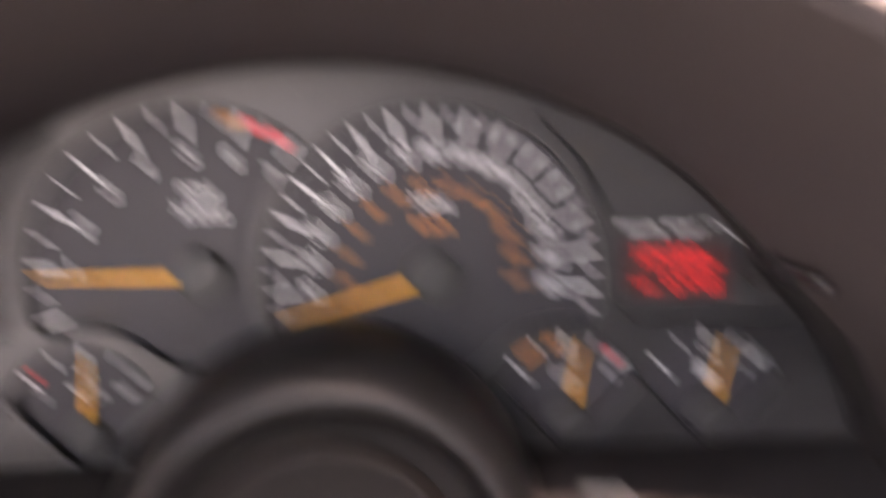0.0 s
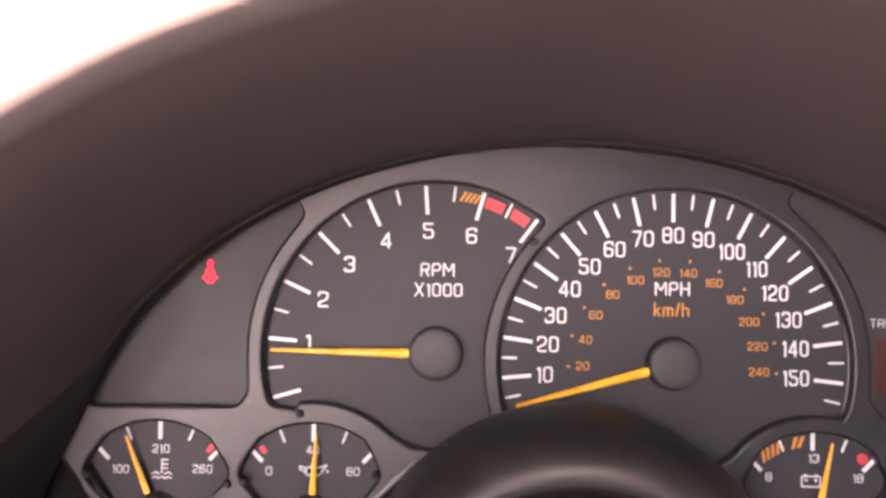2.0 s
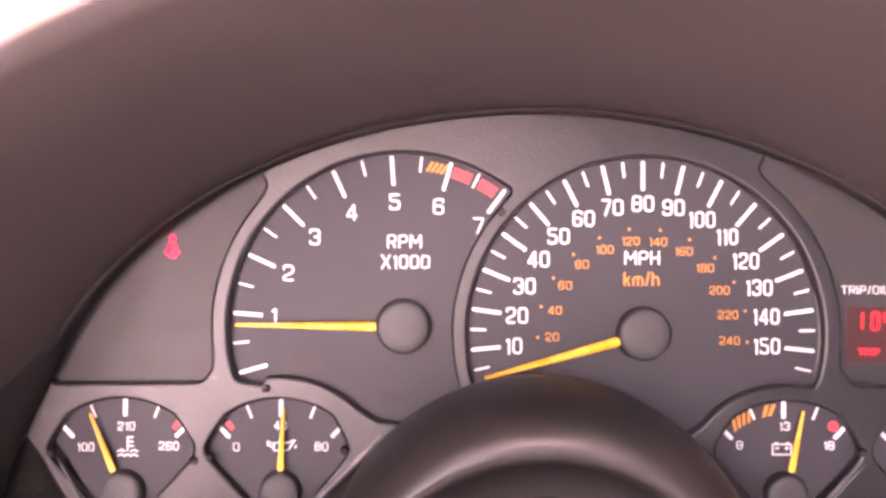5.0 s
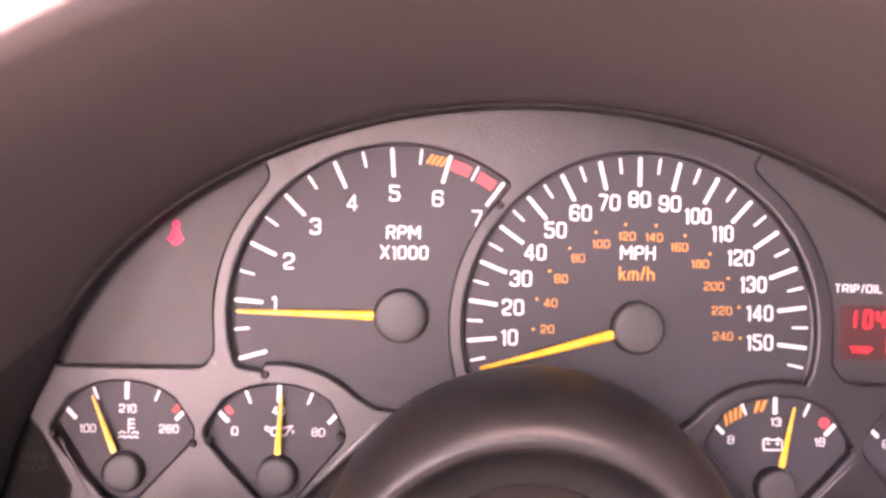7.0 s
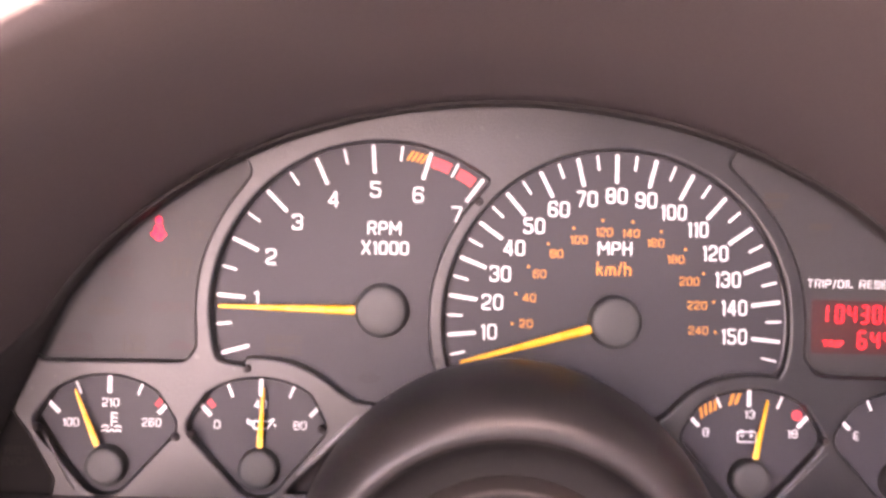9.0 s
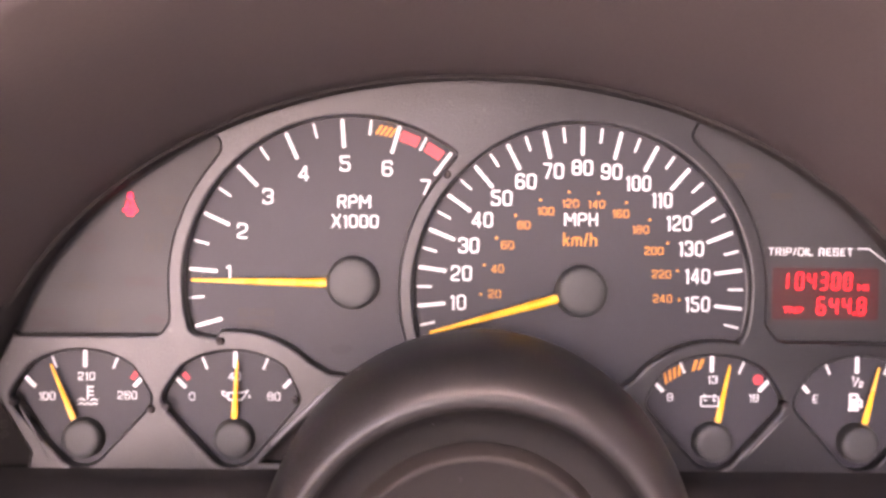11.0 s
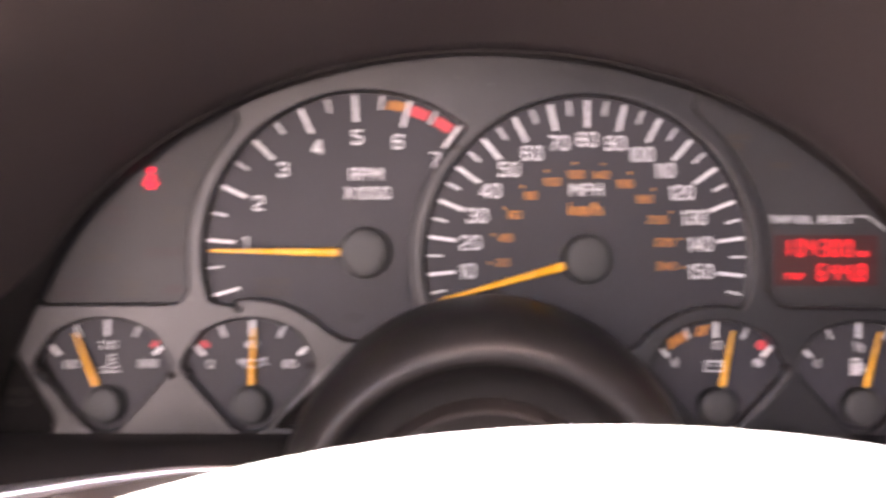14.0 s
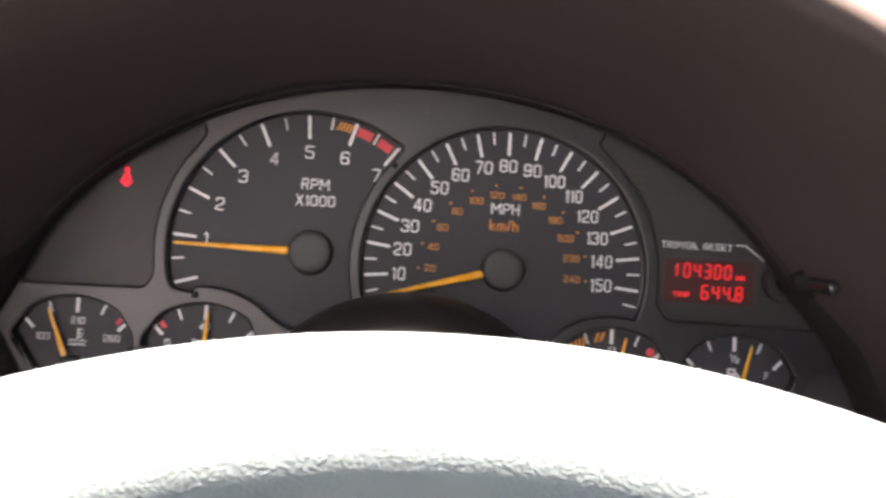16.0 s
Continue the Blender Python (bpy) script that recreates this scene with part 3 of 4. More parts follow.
# speedometer
STEP = 13.67
speedometer = gauge("speedometer", speedo_hole, "round black speedometer dial marked to 150 MPH")
for k in range(33):
    v = 5 * k - 5 if k else None
    if v is None or v < 0:
        continue
    ang = 90 - (v - 80) / 10 * STEP
    if v % 10 == 0 and v > 0:
        bar_tick(speedometer, SPEEDO, ang, 54, 9.2, 1.10, "tick")
        t = str(v)
        radial_text(speedometer, SPEEDO, t, ang, 43.2, 5.0, {1: 3.3, 2: 6.8, 3: 9.9}[len(t)] - 1.6 * t.count("1"))
    elif v:
        bar_tick(speedometer, SPEEDO, ang, 54, 4.9, 0.64, "minor_tick")
for kmh in range(20, 241, 20):
    ang = 90 - (kmh / 1.609344 - 80) / 10 * STEP
    dot = mesh_of("dot", lathe([(0, -0.2), (0.42, -0.2), (0.45, 0)], 10), AMBER) if "dot" not in LETTERS else LETTERS["dot"]
    LETTERS["dot"] = dot
    part("dot", dot, parent=speedometer, m=at(32.9 * math.cos(radians(ang)), 0, 32.9 * math.sin(radians(ang))))
    t = str(kmh)
    radial_text(speedometer, SPEEDO, t, ang, 30.5, 2.65, 2.1 * len(t) - 0.8 * t.count("1"), AMBER, -0.125)
words(speedometer, "MPH", -0.2, 23.7, 4.2, 11.0, WHITE, -0.120, "legend")
words(speedometer, "km/h", -0.4, 17.1, 4.3, 11.2, AMBER, -0.122, "legend")
needle(speedometer, SPEEDO, 195.6, 8.0, 51.5, 3.0, 1.1)
hub_cap(speedometer, SPEEDO, 8.2, 5.2)

# tachometer
RSTEP = 20.37
tachometer = gauge("tachometer", tacho_hole, "round black tachometer dial marked to 7 thousand RPM")
for k in range(15):
    v = k / 2
    ang = 94.2 - (v - 5) * RSTEP
    if k % 2 == 0:
        bar_tick(tachometer, TACHO, ang, 53.5, 9.2, 1.10, "tick")
        if v:
            radial_text(tachometer, TACHO, str(int(v)), ang, 41.6, 5.0, 3.4 if v != 1 else 1.8)
    else:
        bar_tick(tachometer, TACHO, ang, 53.5, 4.9, 0.64, "minor_tick")
band(tachometer, TACHO, 48.9, 52.4, 94.2 - 1.41 * RSTEP, 94.2 - 1.07 * RSTEP, RED, "red_band")
band(tachometer, TACHO, 48.9, 52.4, 94.2 - 1.90 * RSTEP, 94.2 - 1.57 * RSTEP, RED, "red_band")
hatch(tachometer, TACHO, 49.2, 52.4, 94.2 - 0.90 * RSTEP, 94.2 - 0.56 * RSTEP, 4)
words(tachometer, "RPM", -74.8, 28.6, 4.2, 10.8, WHITE, -0.120, "legend")
words(tachometer, "X1000", -74.4, 22.2, 4.2, 15.2, WHITE, -0.120, "legend")
words(tachometer, "SERVICE", -106.2, -8.0, 2.7, 12.0, LEGEND_AMBER, -0.17, "legend")
words(tachometer, "VEHICLE", -106.2, -11.6, 2.7, 11.8, LEGEND_AMBER, -0.17, "legend")
part("smudge", plate([(-78.6 + 3.6 * math.cos(radians(a)) * (1 + 0.12 * math.sin(3 * radians(a))), -20.0 + 1.7 * math.sin(radians(a))) for a in range(0, 360, 12)], 0, -0.03), SMUDGE, tachometer, "faint dark smudge", smooth=None)
needle(tachometer, TACHO, 179.4, 8.2, 52.0, 2.9, 1.0)
hub_cap(tachometer, TACHO, 8.4, 5.2)


# the four small gauges
def small_gauge(name, c, hole, label, texts, angle, red=None, amber=()):
    dial = gauge(name, hole, label)
    for k, a in enumerate((134.3, 112, 90, 68, 46.6)):
        major = k % 2 == 0
        bar_tick(dial, c, a, 28.6, 5.6 if major else 4.2, 1.3 if major else 0.7, "tick" if major else "minor_tick", WHITE)
    for text, dx, dz, w in texts:
        words(dial, text, c[0] + dx, c[1] + dz, 2.65, w * 0.84, WHITE, -0.118)
    if red:
        r0, r1, a0, a1 = red
        band(dial, c, r0, r1, a0, a1, RED, "red_band")
    for a0, a1, k in amber:
        hatch(dial, c, 24.2, 27.6, a0, a1, k)
    needle(dial, c, angle, 7.0, 26.3, 2.2, 0.75)
    hub_cap(dial, c, 6.3, 5.0)
    return dial


def line_icon(dial, name, c, strokes, width, label):
    """A printed pictogram of straight strokes (x0, z0, x1, z1), millimetres about c."""
    bars = []
    for x0, z0, x1, z1 in strokes:
        d = Vector((x1 - x0, z1 - z0))
        s = Vector((-d.y, d.x)).normalized() * width / 2
        bars.append(plate([(c[0] + x0 + s.x, c[1] + z0 + s.y), (c[0] + x0 - s.x, c[1] + z0 - s.y), (c[0] + x1 - s.x, c[1] + z1 - s.y), (c[0] + x1 + s.x, c[1] + z1 + s.y)], 0, -0.16))
    return part(name, joined(bars), WHITE, dial, label, smooth=None)


def waves(x0, x1, z, k):
    pts = [(x0 + (x1 - x0) * i / (2 * k), z + (0.35 if i % 2 else -0.35)) for i in range(2 * k + 1)]
    return [(*a, *b) for a, b in zip(pts, pts[1:])]


temp = small_gauge("temperature_gauge", TEMP, fans[0], "fan-shaped black coolant temperature gauge marked 100 to 260",
                   (("100", -12.3, 13.4, 6.2), ("210", 0.4, 20.0, 6.4), ("260", 13.7, 13.8, 7.4)), 112.0, red=(24.4, 27.2, 49.8, 53.6))
line_icon(temp, "thermometer_icon", (TEMP[0] + 0.8, TEMP[1] + 13.8),
          [(0, -1.6, 0, 3.0), (0, 2.7, 1.9, 2.7), (0, 1.3, 1.9, 1.3), (0, 0, 1.9, 0)] + waves(-3.2, 3.2, -2.9, 3) + waves(-3.2, -0.8, -1.5, 1) + waves(0.8, 3.2, -1.5, 1), 0.42, "white thermometer pictogram")
oil = small_gauge("oil_pressure_gauge", OIL, fans[1], "fan-shaped black oil pressure gauge marked 0 to 80",
                  (("0", -14.0, 13.6, 2.4), ("40", -0.2, 20.4, 4.8), ("80", 12.7, 13.8, 5.0)), 87.2, red=(24.4, 27.2, 126.4, 130.2))
line_icon(oil, "oil_can_icon", (OIL[0], OIL[1] + 14.0),
          [(-2.2, -1.5, 2.0, -1.5), (-2.2, -1.5, -2.2, 0.9), (-2.2, 0.9, 2.0, 0.9), (2.0, 0.9, 4.4, 1.7), (4.4, 1.7, 2.0, -1.5), (-2.2, 0.4, -4.2, 1.4), (-4.2, 1.4, -4.2, 0.2), (-4.2, 0.2, -2.2, -0.6), (-0.6, 1.6, 0.8, 1.6), (4.6, 0.2, 4.6, -0.8)], 0.45, "white oil can pictogram")
volt = small_gauge("voltmeter", VOLT, fans[2], "fan-shaped black voltmeter marked 8 to 18",
                   (("8", -13.8, 14.6, 2.3), ("13", 0.3, 20.6, 3.9), ("18", 14.2, 14.6, 3.9)), 79.0, amber=((115.5, 131, 4), (99, 108, 2)))
part("red_spot", lathe([(0, -0.14), (1.75, -0.14), (1.75, 0)], 16), RED, volt, "red high-voltage mark", m=at(VOLT[0] + 15.6, 0, VOLT[1] + 20.6))
line_icon(volt, "battery_icon", (VOLT[0] - 0.5, VOLT[1] + 13.6),
          [(-2.9, -1.9, 2.9, -1.9), (2.9, -1.9, 2.9, 1.3), (2.9, 1.3, -2.9, 1.3), (-2.9, 1.3, -2.9, -1.9), (-2.2, 1.7, -1.2, 1.7), (1.2, 1.7, 2.2, 1.7), (-2.1, 0.1, -0.9, 0.1), (0.9, 0.1, 2.1, 0.1), (1.5, -0.5, 1.5, 0.7)], 0.4, "white battery pictogram")
fuel = small_gauge("fuel_gauge", FUEL, fans[3], "fan-shaped black fuel gauge reading just over half full",
                   (("E", -13.8, 14.4, 2.1), ("F", 13.2, 14.2, 2.1)), 77.0)
words(fuel, "1", FUEL[0] - 1.3, FUEL[1] + 21.2, 2.0, 0.8, WHITE, -0.17)
words(fuel, "2", FUEL[0] + 1.4, FUEL[1] + 19.4, 2.0, 1.4, WHITE, -0.17)
line_icon(fuel, "fraction_bar", (FUEL[0], FUEL[1] + 20.2), [(-0.9, -1.5, 0.8, 1.5)], 0.35, "white fraction bar")
line_icon(fuel, "fuel_pump_icon", (FUEL[0] - 0.4, FUEL[1] + 13.4),
          [(-1.1, -2.6, -1.1, 1.0), (-2.3, -2.6, 1.4, -2.6), (0.2, -2.6, 0.2, 1.0), (-0.45, -2.6, -0.45, 1.0), (-1.6, -2.6, -1.6, 2.6), (0.8, -2.6, 0.8, 2.6), (-1.8, 2.5, 1.0, 2.5), (1.0, 1.2, 2.3, 0.4), (2.3, 0.4, 2.3, -1.8), (1.2, -0.8, 2.3, -1.8)], 0.75, "white fuel pump pictogram")

# warning lamp panel
warning = part("warning_lamp_panel", plate(grown(left_hole, 1.0), 1.5, -0.6), PANEL, cluster, "smoked black panel of mostly unlit warning lamps", smooth=None)
Y_PRINT = -0.72
for text, x, z, h, w, film in (("LOW", -134.3, 28.3, 2.7, 7.4, LEGEND_AMBER), ("OIL", -134.3, 24.9, 2.7, 5.4, LEGEND_AMBER),
                               ("AIR", -159.0, 16.1, 2.9, 6.4, LEGEND_RED), ("BAG", -159.0, 12.4, 2.9, 8.0, LEGEND_RED),
                               ("TCS", -139.7, 16.0, 2.7, 6.8, LEGEND_AMBER), ("OFF", -139.7, 12.6, 2.7, 6.4, LEGEND_AMBER),
                               ("OIL", -163.2, 3.3, 2.6, 4.8, LEGEND_AMBER), ("CHANGE", -163.2, 0.0, 2.6, 11.6, LEGEND_AMBER),
                               ("BRAKE", -142.6, 1.7, 3.4, 12.4, LEGEND_RED), ("CHECK", -173.2, -8.6, 2.9, 11.0, LEGEND_RED),
                               ("GAUGES", -173.2, -12.4, 2.9, 11.6, LEGEND_RED), ("LOW", -154.4, -8.8, 2.7, 7.2, LEGEND_AMBER),
                               ("TRAC", -154.4, -12.2, 2.7, 8.0, LEGEND_AMBER)):
    words(warning, text, x, z, h, w, film, -0.18, "legend")
car_icon = rounded([(-143.2, -12.0, 0.8), (-135.6, -12.0, 0.8), (-135.4, -10.6, 0.6), (-137.2, -9.9, 0.4), (-138.2, -8.9, 0.4), (-140.8, -8.9, 0.4), (-142.0, -9.9, 0.4), (-143.6, -10.6, 0.6)], 3)
part("warning_legend", plate(car_icon, -0.6, -0.72), LEGEND_RED, warning, "unlit red lamp with a car outline", smooth=None)
# lit belt reminder: a disc over a bell-shaped block with a sash across
belt = [lathe([(0, -0.14), (1.25, -0.14), (1.25, 0)], 16)]
bmesh.ops.translate(belt[0], verts=belt[0].verts, vec=(-147.3 * MM, -0.6 * MM, 29.9 * MM))
belt.append(plate(rounded([(-149.9, 23.9, 0.5), (-144.7, 23.9, 0.5), (-145.4, 26.2, 0.4), (-145.9, 28.2, 0.5), (-148.7, 28.2, 0.5), (-149.2, 26.2, 0.4)], 3), -0.6, -0.74))
belt.append(plate([(-150.6, 24.9), (-150.2, 24.2), (-149.2, 24.8), (-149.4, 25.6)], -0.6, -0.735))
belt.append(plate([(-144.0, 24.9), (-144.4, 24.2), (-145.4, 24.8), (-145.2, 25.6)], -0.6, -0.735))
belt.append(plate(rounded([(-148.6, 22.7, 0.4), (-146.0, 22.7, 0.4), (-145.6, 23.7, 0.3), (-149.0, 23.7, 0.3)], 3), -0.6, -0.735))
part("lamp_slash", plate([(-148.6, 28.6), (-148.2, 28.9), (-145.3, 24.6), (-145.7, 24.3)], -0.6, -0.80), PANEL, warning, "dark sash line across the lamp", smooth=None)
lamp = joined(belt)
middle = Vector((-147.3 * MM, -0.6 * MM, 26.4 * MM))
bmesh.ops.scale(lamp, vec=(0.80, 1, 0.9), verts=lamp.verts, space=Matrix.Translation(-middle))
part("lamp_slash", plate([(-148.3, 24.2), (-147.9, 23.9), (-146.7, 27.6), (-147.1, 27.8)], -0.6, -0.80), PANEL, warning, "dark line across the lamp", smooth=None)
part("warning_lamp", lamp, LAMP_RED, warning, "lit red seat belt reminder lamp", smooth=None)

# odometer panel
odometer = part("odometer_panel", plate(grown(right_hole, 1.0), 1.5, -0.6), PANEL, cluster, "smoked black panel with lit red odometer display", smooth=None)
words(odometer, "TRIP/OIL RESET", 76.1, 13.9, 2.6, 28.2, WHITE, -0.132, "legend")
line = [(91.6, 15.1, 95.7, 15.1), (95.6, 15.1, 103.0, 9.7)]
strokes = []
for x0, z0, x1, z1 in line:
    d = Vector((x1 - x0, z1 - z0))
    s = Vector((-d.y, d.x)).normalized() * 0.19
    strokes.append(plate([(x0 + s.x, z0 + s.y), (x0 - s.x, z0 - s.y), (x1 - s.x, z1 - s.y), (x1 + s.x, z1 + s.y)], -0.6, -0.74))
part("leader_line", joined(strokes), WHITE, odometer, "thin white leader line", smooth=None)
part("display_window", plate(rounded([(63.6, -8.6, 0.8), (99.2, -8.6, 0.8), (99.2, 8.6, 0.8), (63.6, 8.6, 0.8)], 3), -0.6, -0.75), WINDOW, odometer, "dark red display window", smooth=None)
for x0, z0, w in ((47.5, 41.8, 8.0), (47.5, 38.8, 6.0), (62.5, 32.2, 7.0)):
    part("warning_legend", plate([(x0, z0 - 1), (x0 + w, z0 - 1), (x0 + w, z0 + 1), (x0, z0 + 1)], -0.6, -0.70), LEGEND_AMBER, odometer, smooth=None)

SEGMENTS = {"0": "abcdef", "1": "bc", "3": "abgcd", "4": "fgbc", "6": "afgedc", "8": "abcdefg"}


def digit(ch, x, z, w, h):
    """A seven-segment digit with its lower left corner at x, z; pointed bars meet at their tips."""
    half, lean = 0.37, 0.04
    w0, w1, h0, h1 = half, w - half, half, h - half
    ends = {"a": (w0, h1, w1, h1), "d": (w0, h0, w1, h0), "g": (w0, h / 2, w1, h / 2), "f": (w0, h / 2, w0, h1),
            "b": (w1, h / 2, w1, h1), "e": (w0, h0, w0, h / 2), "c": (w1, h0, w1, h / 2)}
    bars = []
    for key in SEGMENTS[ch]:
        p, q = Vector(ends[key][:2]), Vector(ends[key][2:])
        d = (q - p).normalized() * half
        s = Vector((-d.y, d.x))
        bars.append(plate([(x + v.x + lean * v.y, z + v.y) for v in (p, p + d - s, q - d - s, q, q - d + s, p + d + s)], -0.75, -0.86))
    bm = joined(bars)
    bmesh.ops.remove_doubles(bm, verts=bm.verts, dist=1e-6)
    return part("digit", bm, LED, odometer, smooth=None)


for k, ch in enumerate("104300"):
    digit(ch, 67.0 + k * 4.05 - (1.0 if ch == "1" else 0), 1.2, 2.9, 6.0)
for k, ch in enumerate("644"):
    digit(ch, 78.4 + k * 4.25, -7.0, 3.0, 6.0)
digit("8", 91.9, -7.0, 3.0, 6.0)
part("decimal_point", plate([(90.7, -7.0), (91.6, -7.0), (91.6, -6.0), (90.7, -6.0)], -0.75, -0.86), LED, odometer, smooth=None)
Y_PRINT = -0.78
words(odometer, "TRIP", 70.6, -5.4, 2.0, 7.0, LED, 0.02, "display_word")
words(odometer, "MI", 93.9, 2.3, 2.0, 3.6, LED, 0.02, "display_word")
Y_PRINT = -0.15

# trip reset button in its sleeve
part("reset_sleeve", lathe([(7.0, -0.2), (7.6, -1.6), (7.5, -4.4), (7.0, -5.0), (6.2, -5.2), (4.6, -4.6), (4.4, 0)], 36), RUBBER, odometer, "black moulded sleeve", m=at(109.5, -1.0, 1.2))
turned = Matrix.Translation((0.1122, -0.002, 0.0028)) @ Matrix.Rotation(radians(5), 4, "Z") @ Matrix.Rotation(radians(6), 4, "X")
button = part("reset_button", lathe([(0, -16.4), (3.2, -16.4), (3.9, -15.8), (4.5, -16.8), (5.4, -16.8), (5.9, -16.1), (6.0, -14.6), (5.6, -12.5), (5.0, -8), (4.9, 0)], 32), KNOB, odometer, "glossy black trip reset button", m=turned, smooth=40)
part("button_tip", lathe([(0, -34.5), (1.5, -34.2), (2.5, -33.2), (2.9, -31.4), (2.7, -28), (2.8, -17), (3.3, -16.2)], 28), KNOB, button, "narrow glossy tip", m=turned, smooth=40)

# blank pods beside the small gauges
part("blank_panel", plate(pod_right, -4.3, -4.75), PANEL, cluster, "flush blank panel beside the fuel gauge", smooth=None)
pod_l = part("blank_panel", plate(pod_left, 1.5, -0.4), PIT, cluster, smooth=None)
Y_PRINT = -0.72
words(pod_l, "ABS", -191.0, -45.4, 2.8, 8.2, LEGEND_DARK, -0.17, "legend")
words(pod_l, "INOP", -191.0, -49.0, 2.8, 9.2, LEGEND_DARK, -0.17, "legend")
Y_PRINT = -0.15

# small dark clips on the rims of the openings
clip = mesh_of("clip", lathe([(0, -6.8), (0.9, -6.7), (1.3, -6.0), (1.3, -4)], 12), RUBBER, 50)
for x, z in ((-117.0, -17.0), (-183.2, -37.0), (-139.2, -39.2), (-134.2, -38.2), (-92.8, -35.8), (-44.6, 37.6), (66.8, -36.0), (116.0, -36.0)):
    part("clip", clip, parent=cluster, m=at(x, 0.6, z))

# ---- dashboard ----
dashboard = thing("dashboard", (MID_X * MM, 0.10, -0.30), "dark brown-grey vinyl car dashboard with a hooded instrument recess", "dashboard")


def loft(rows):
    bm = bmesh.new()
    vs = [[bm.verts.new(p) for p in row] for row in rows]
    for a, b in zip(vs, vs[1:]):
        for i in range(len(a) - 1):
            bm.faces.new((a[i], a[i + 1], b[i + 1], b[i]))
    return bm


def ring_at(t, y, out=0.0):
    """The line between brow (t = 0) and lip (t = 1) at depth y, moved outwards, in metres."""
    mid = [((1 - t) * a[0] + t * b[0], (1 - t) * a[1] + t * b[1]) for a, b in zip(BROW, LIP)]
    n = len(mid)
    res = []
    for i, p in enumerate(mid):
        a, b = Vector(mid[max(i - 1, 0)]), Vector(mid[min(i + 1, n - 1)])
        d = (b - a).normalized()
        res.append(((p[0] + d.y * out) * MM, y * MM, (p[1] - d.x * out) * MM))
    return res


def ease(u):
    u = min(max(u, 0.0), 1.0)
    return u * u * (3 - 2 * u)


def seal_reach(p):
    """How far up the hood the black seal reaches: thin over the top, wider down the sides."""
    if p[0] > MID_X:
        return 0.004 + 0.11 * ease((22 - p[1]) / 55.0) + 0.14 * ease((-46 - p[1]) / 26.0)
    # the extra left reach blackens the hood leg to paint the shade there
    return 0.004 + 0.025 * ease((56 - p[1]) / 85.0) + 0.45 * ease((0 - p[1]) / 45.0)


def hood_ring(reach, lift):
    """The line on the hood at its own reach for each point, lifted inwards."""
    line = []
    for a, b in zip(BROW, LIP):
        t = reach(a)
        u = 0.02 + 0.98 * t ** 0.85
        line.append(((1 - u) * a[0] + u * b[0], -10.5 - (LIP_Y - 16.5) * t, (1 - u) * a[1] + u * b[1]))
    out = []
    for i, p in enumerate(line):
        a, b = line[max(i - 1, 0)], line[min(i + 1, len(line) - 1)]
        d = Vector((b[0] - a[0], b[2] - a[2])).normalized()
        out.append(((p[0] - d.y * lift) * MM, p[1] * MM, (p[2] + d.x * lift) * MM))
    return out


seal_rows = [ring_at(0, -3.6, 4.0), ring_at(0, -4.7, 0.0), ring_at(0, -6.6, -0.4), ring_at(0, -9.0, -0.3)]
for f, lift in ((0.15, 0.3), (0.4, 0.45), (0.75, 0.4), (1.0, -0.4)):
    seal_rows.append(hood_ring(lambda p, f=f: f * seal_reach(p), lift))
part("seal", loft(seal_rows), BLACK, dashboard, "matt black rubber seal round the cluster, widened at left as painted shade", smooth=60)
profile = [(0.0, -8.6, 1.6), (0.02, -10.5, 0.8)]
for i in range(1, 15):
    t = i / 14
    profile.append((0.02 + 0.98 * t ** 0.85, -10.5 - (LIP_Y - 10.5 - 6) * t, 0.6 - 0.6 * t))
for a in range(15, 181, 15):
    profile.append((1.0, -(LIP_Y - 6) - 6 * math.sin(radians(a)), 6 - 6 * math.cos(radians(a))))
for i in range(1, 9):
    t = i / 8
    profile.append((1.0, -(LIP_Y - 6) + 240 * t, 12 - 46 * t + 8 * t * t))
part("hood", loft([ring_at(*p) for p in profile]), HOOD, dashboard, "brown-grey vinyl hood arching over the cluster", smooth=60)


# the sill below the cluster, bowed upwards over the column
def sill_z(x):
    lift = min(max((-90 - x) / 40.0, 0.0), 1.0)
    return -60.2 - (12.5 if x < MID_X else 16.3) * ((x - MID_X) / 170.0) ** 2 + 2.5 * lift * lift * (3 - 2 * lift)


xs = [MID_X - 212 + 424 * i / 60 for i in range(61)]
sill_rows = [[(x * MM, -0.0045, -0.0585) for x in xs], [(x * MM, -0.008, -0.0600) for x in xs]]
for i in range(1, 9):
    t = i / 8
    sill_rows.append([(x * MM, (-8 - 28 * t) * MM, (-60.0 + (sill_z(x) + 60.0) * t ** 1.4) * MM) for x in xs])
part("sill", loft(sill_rows), SILL, dashboard, "black sill below the cluster", smooth=60)


def trim_r(x):
    u = min(max((-112 - x) / 90.0, 0.0), 1.0)
    return 0.9 + 3.3 * u ** 1.5


def trim(x0, x1, material, label):
    cut = [x0 + (x1 - x0) * i / 30 for i in range(31)]
    rows = [[(x * MM, (-39 - trim_r(x) * math.sin(radians(a))) * MM, (sill_z(x) + 0.6 - trim_r(x) + trim_r(x) * math.cos(radians(a))) * MM) for x in cut] for a in range(-30, 241, 30)]
    return part("trim_strip", loft(rows), material, dashboard, label, smooth=60)


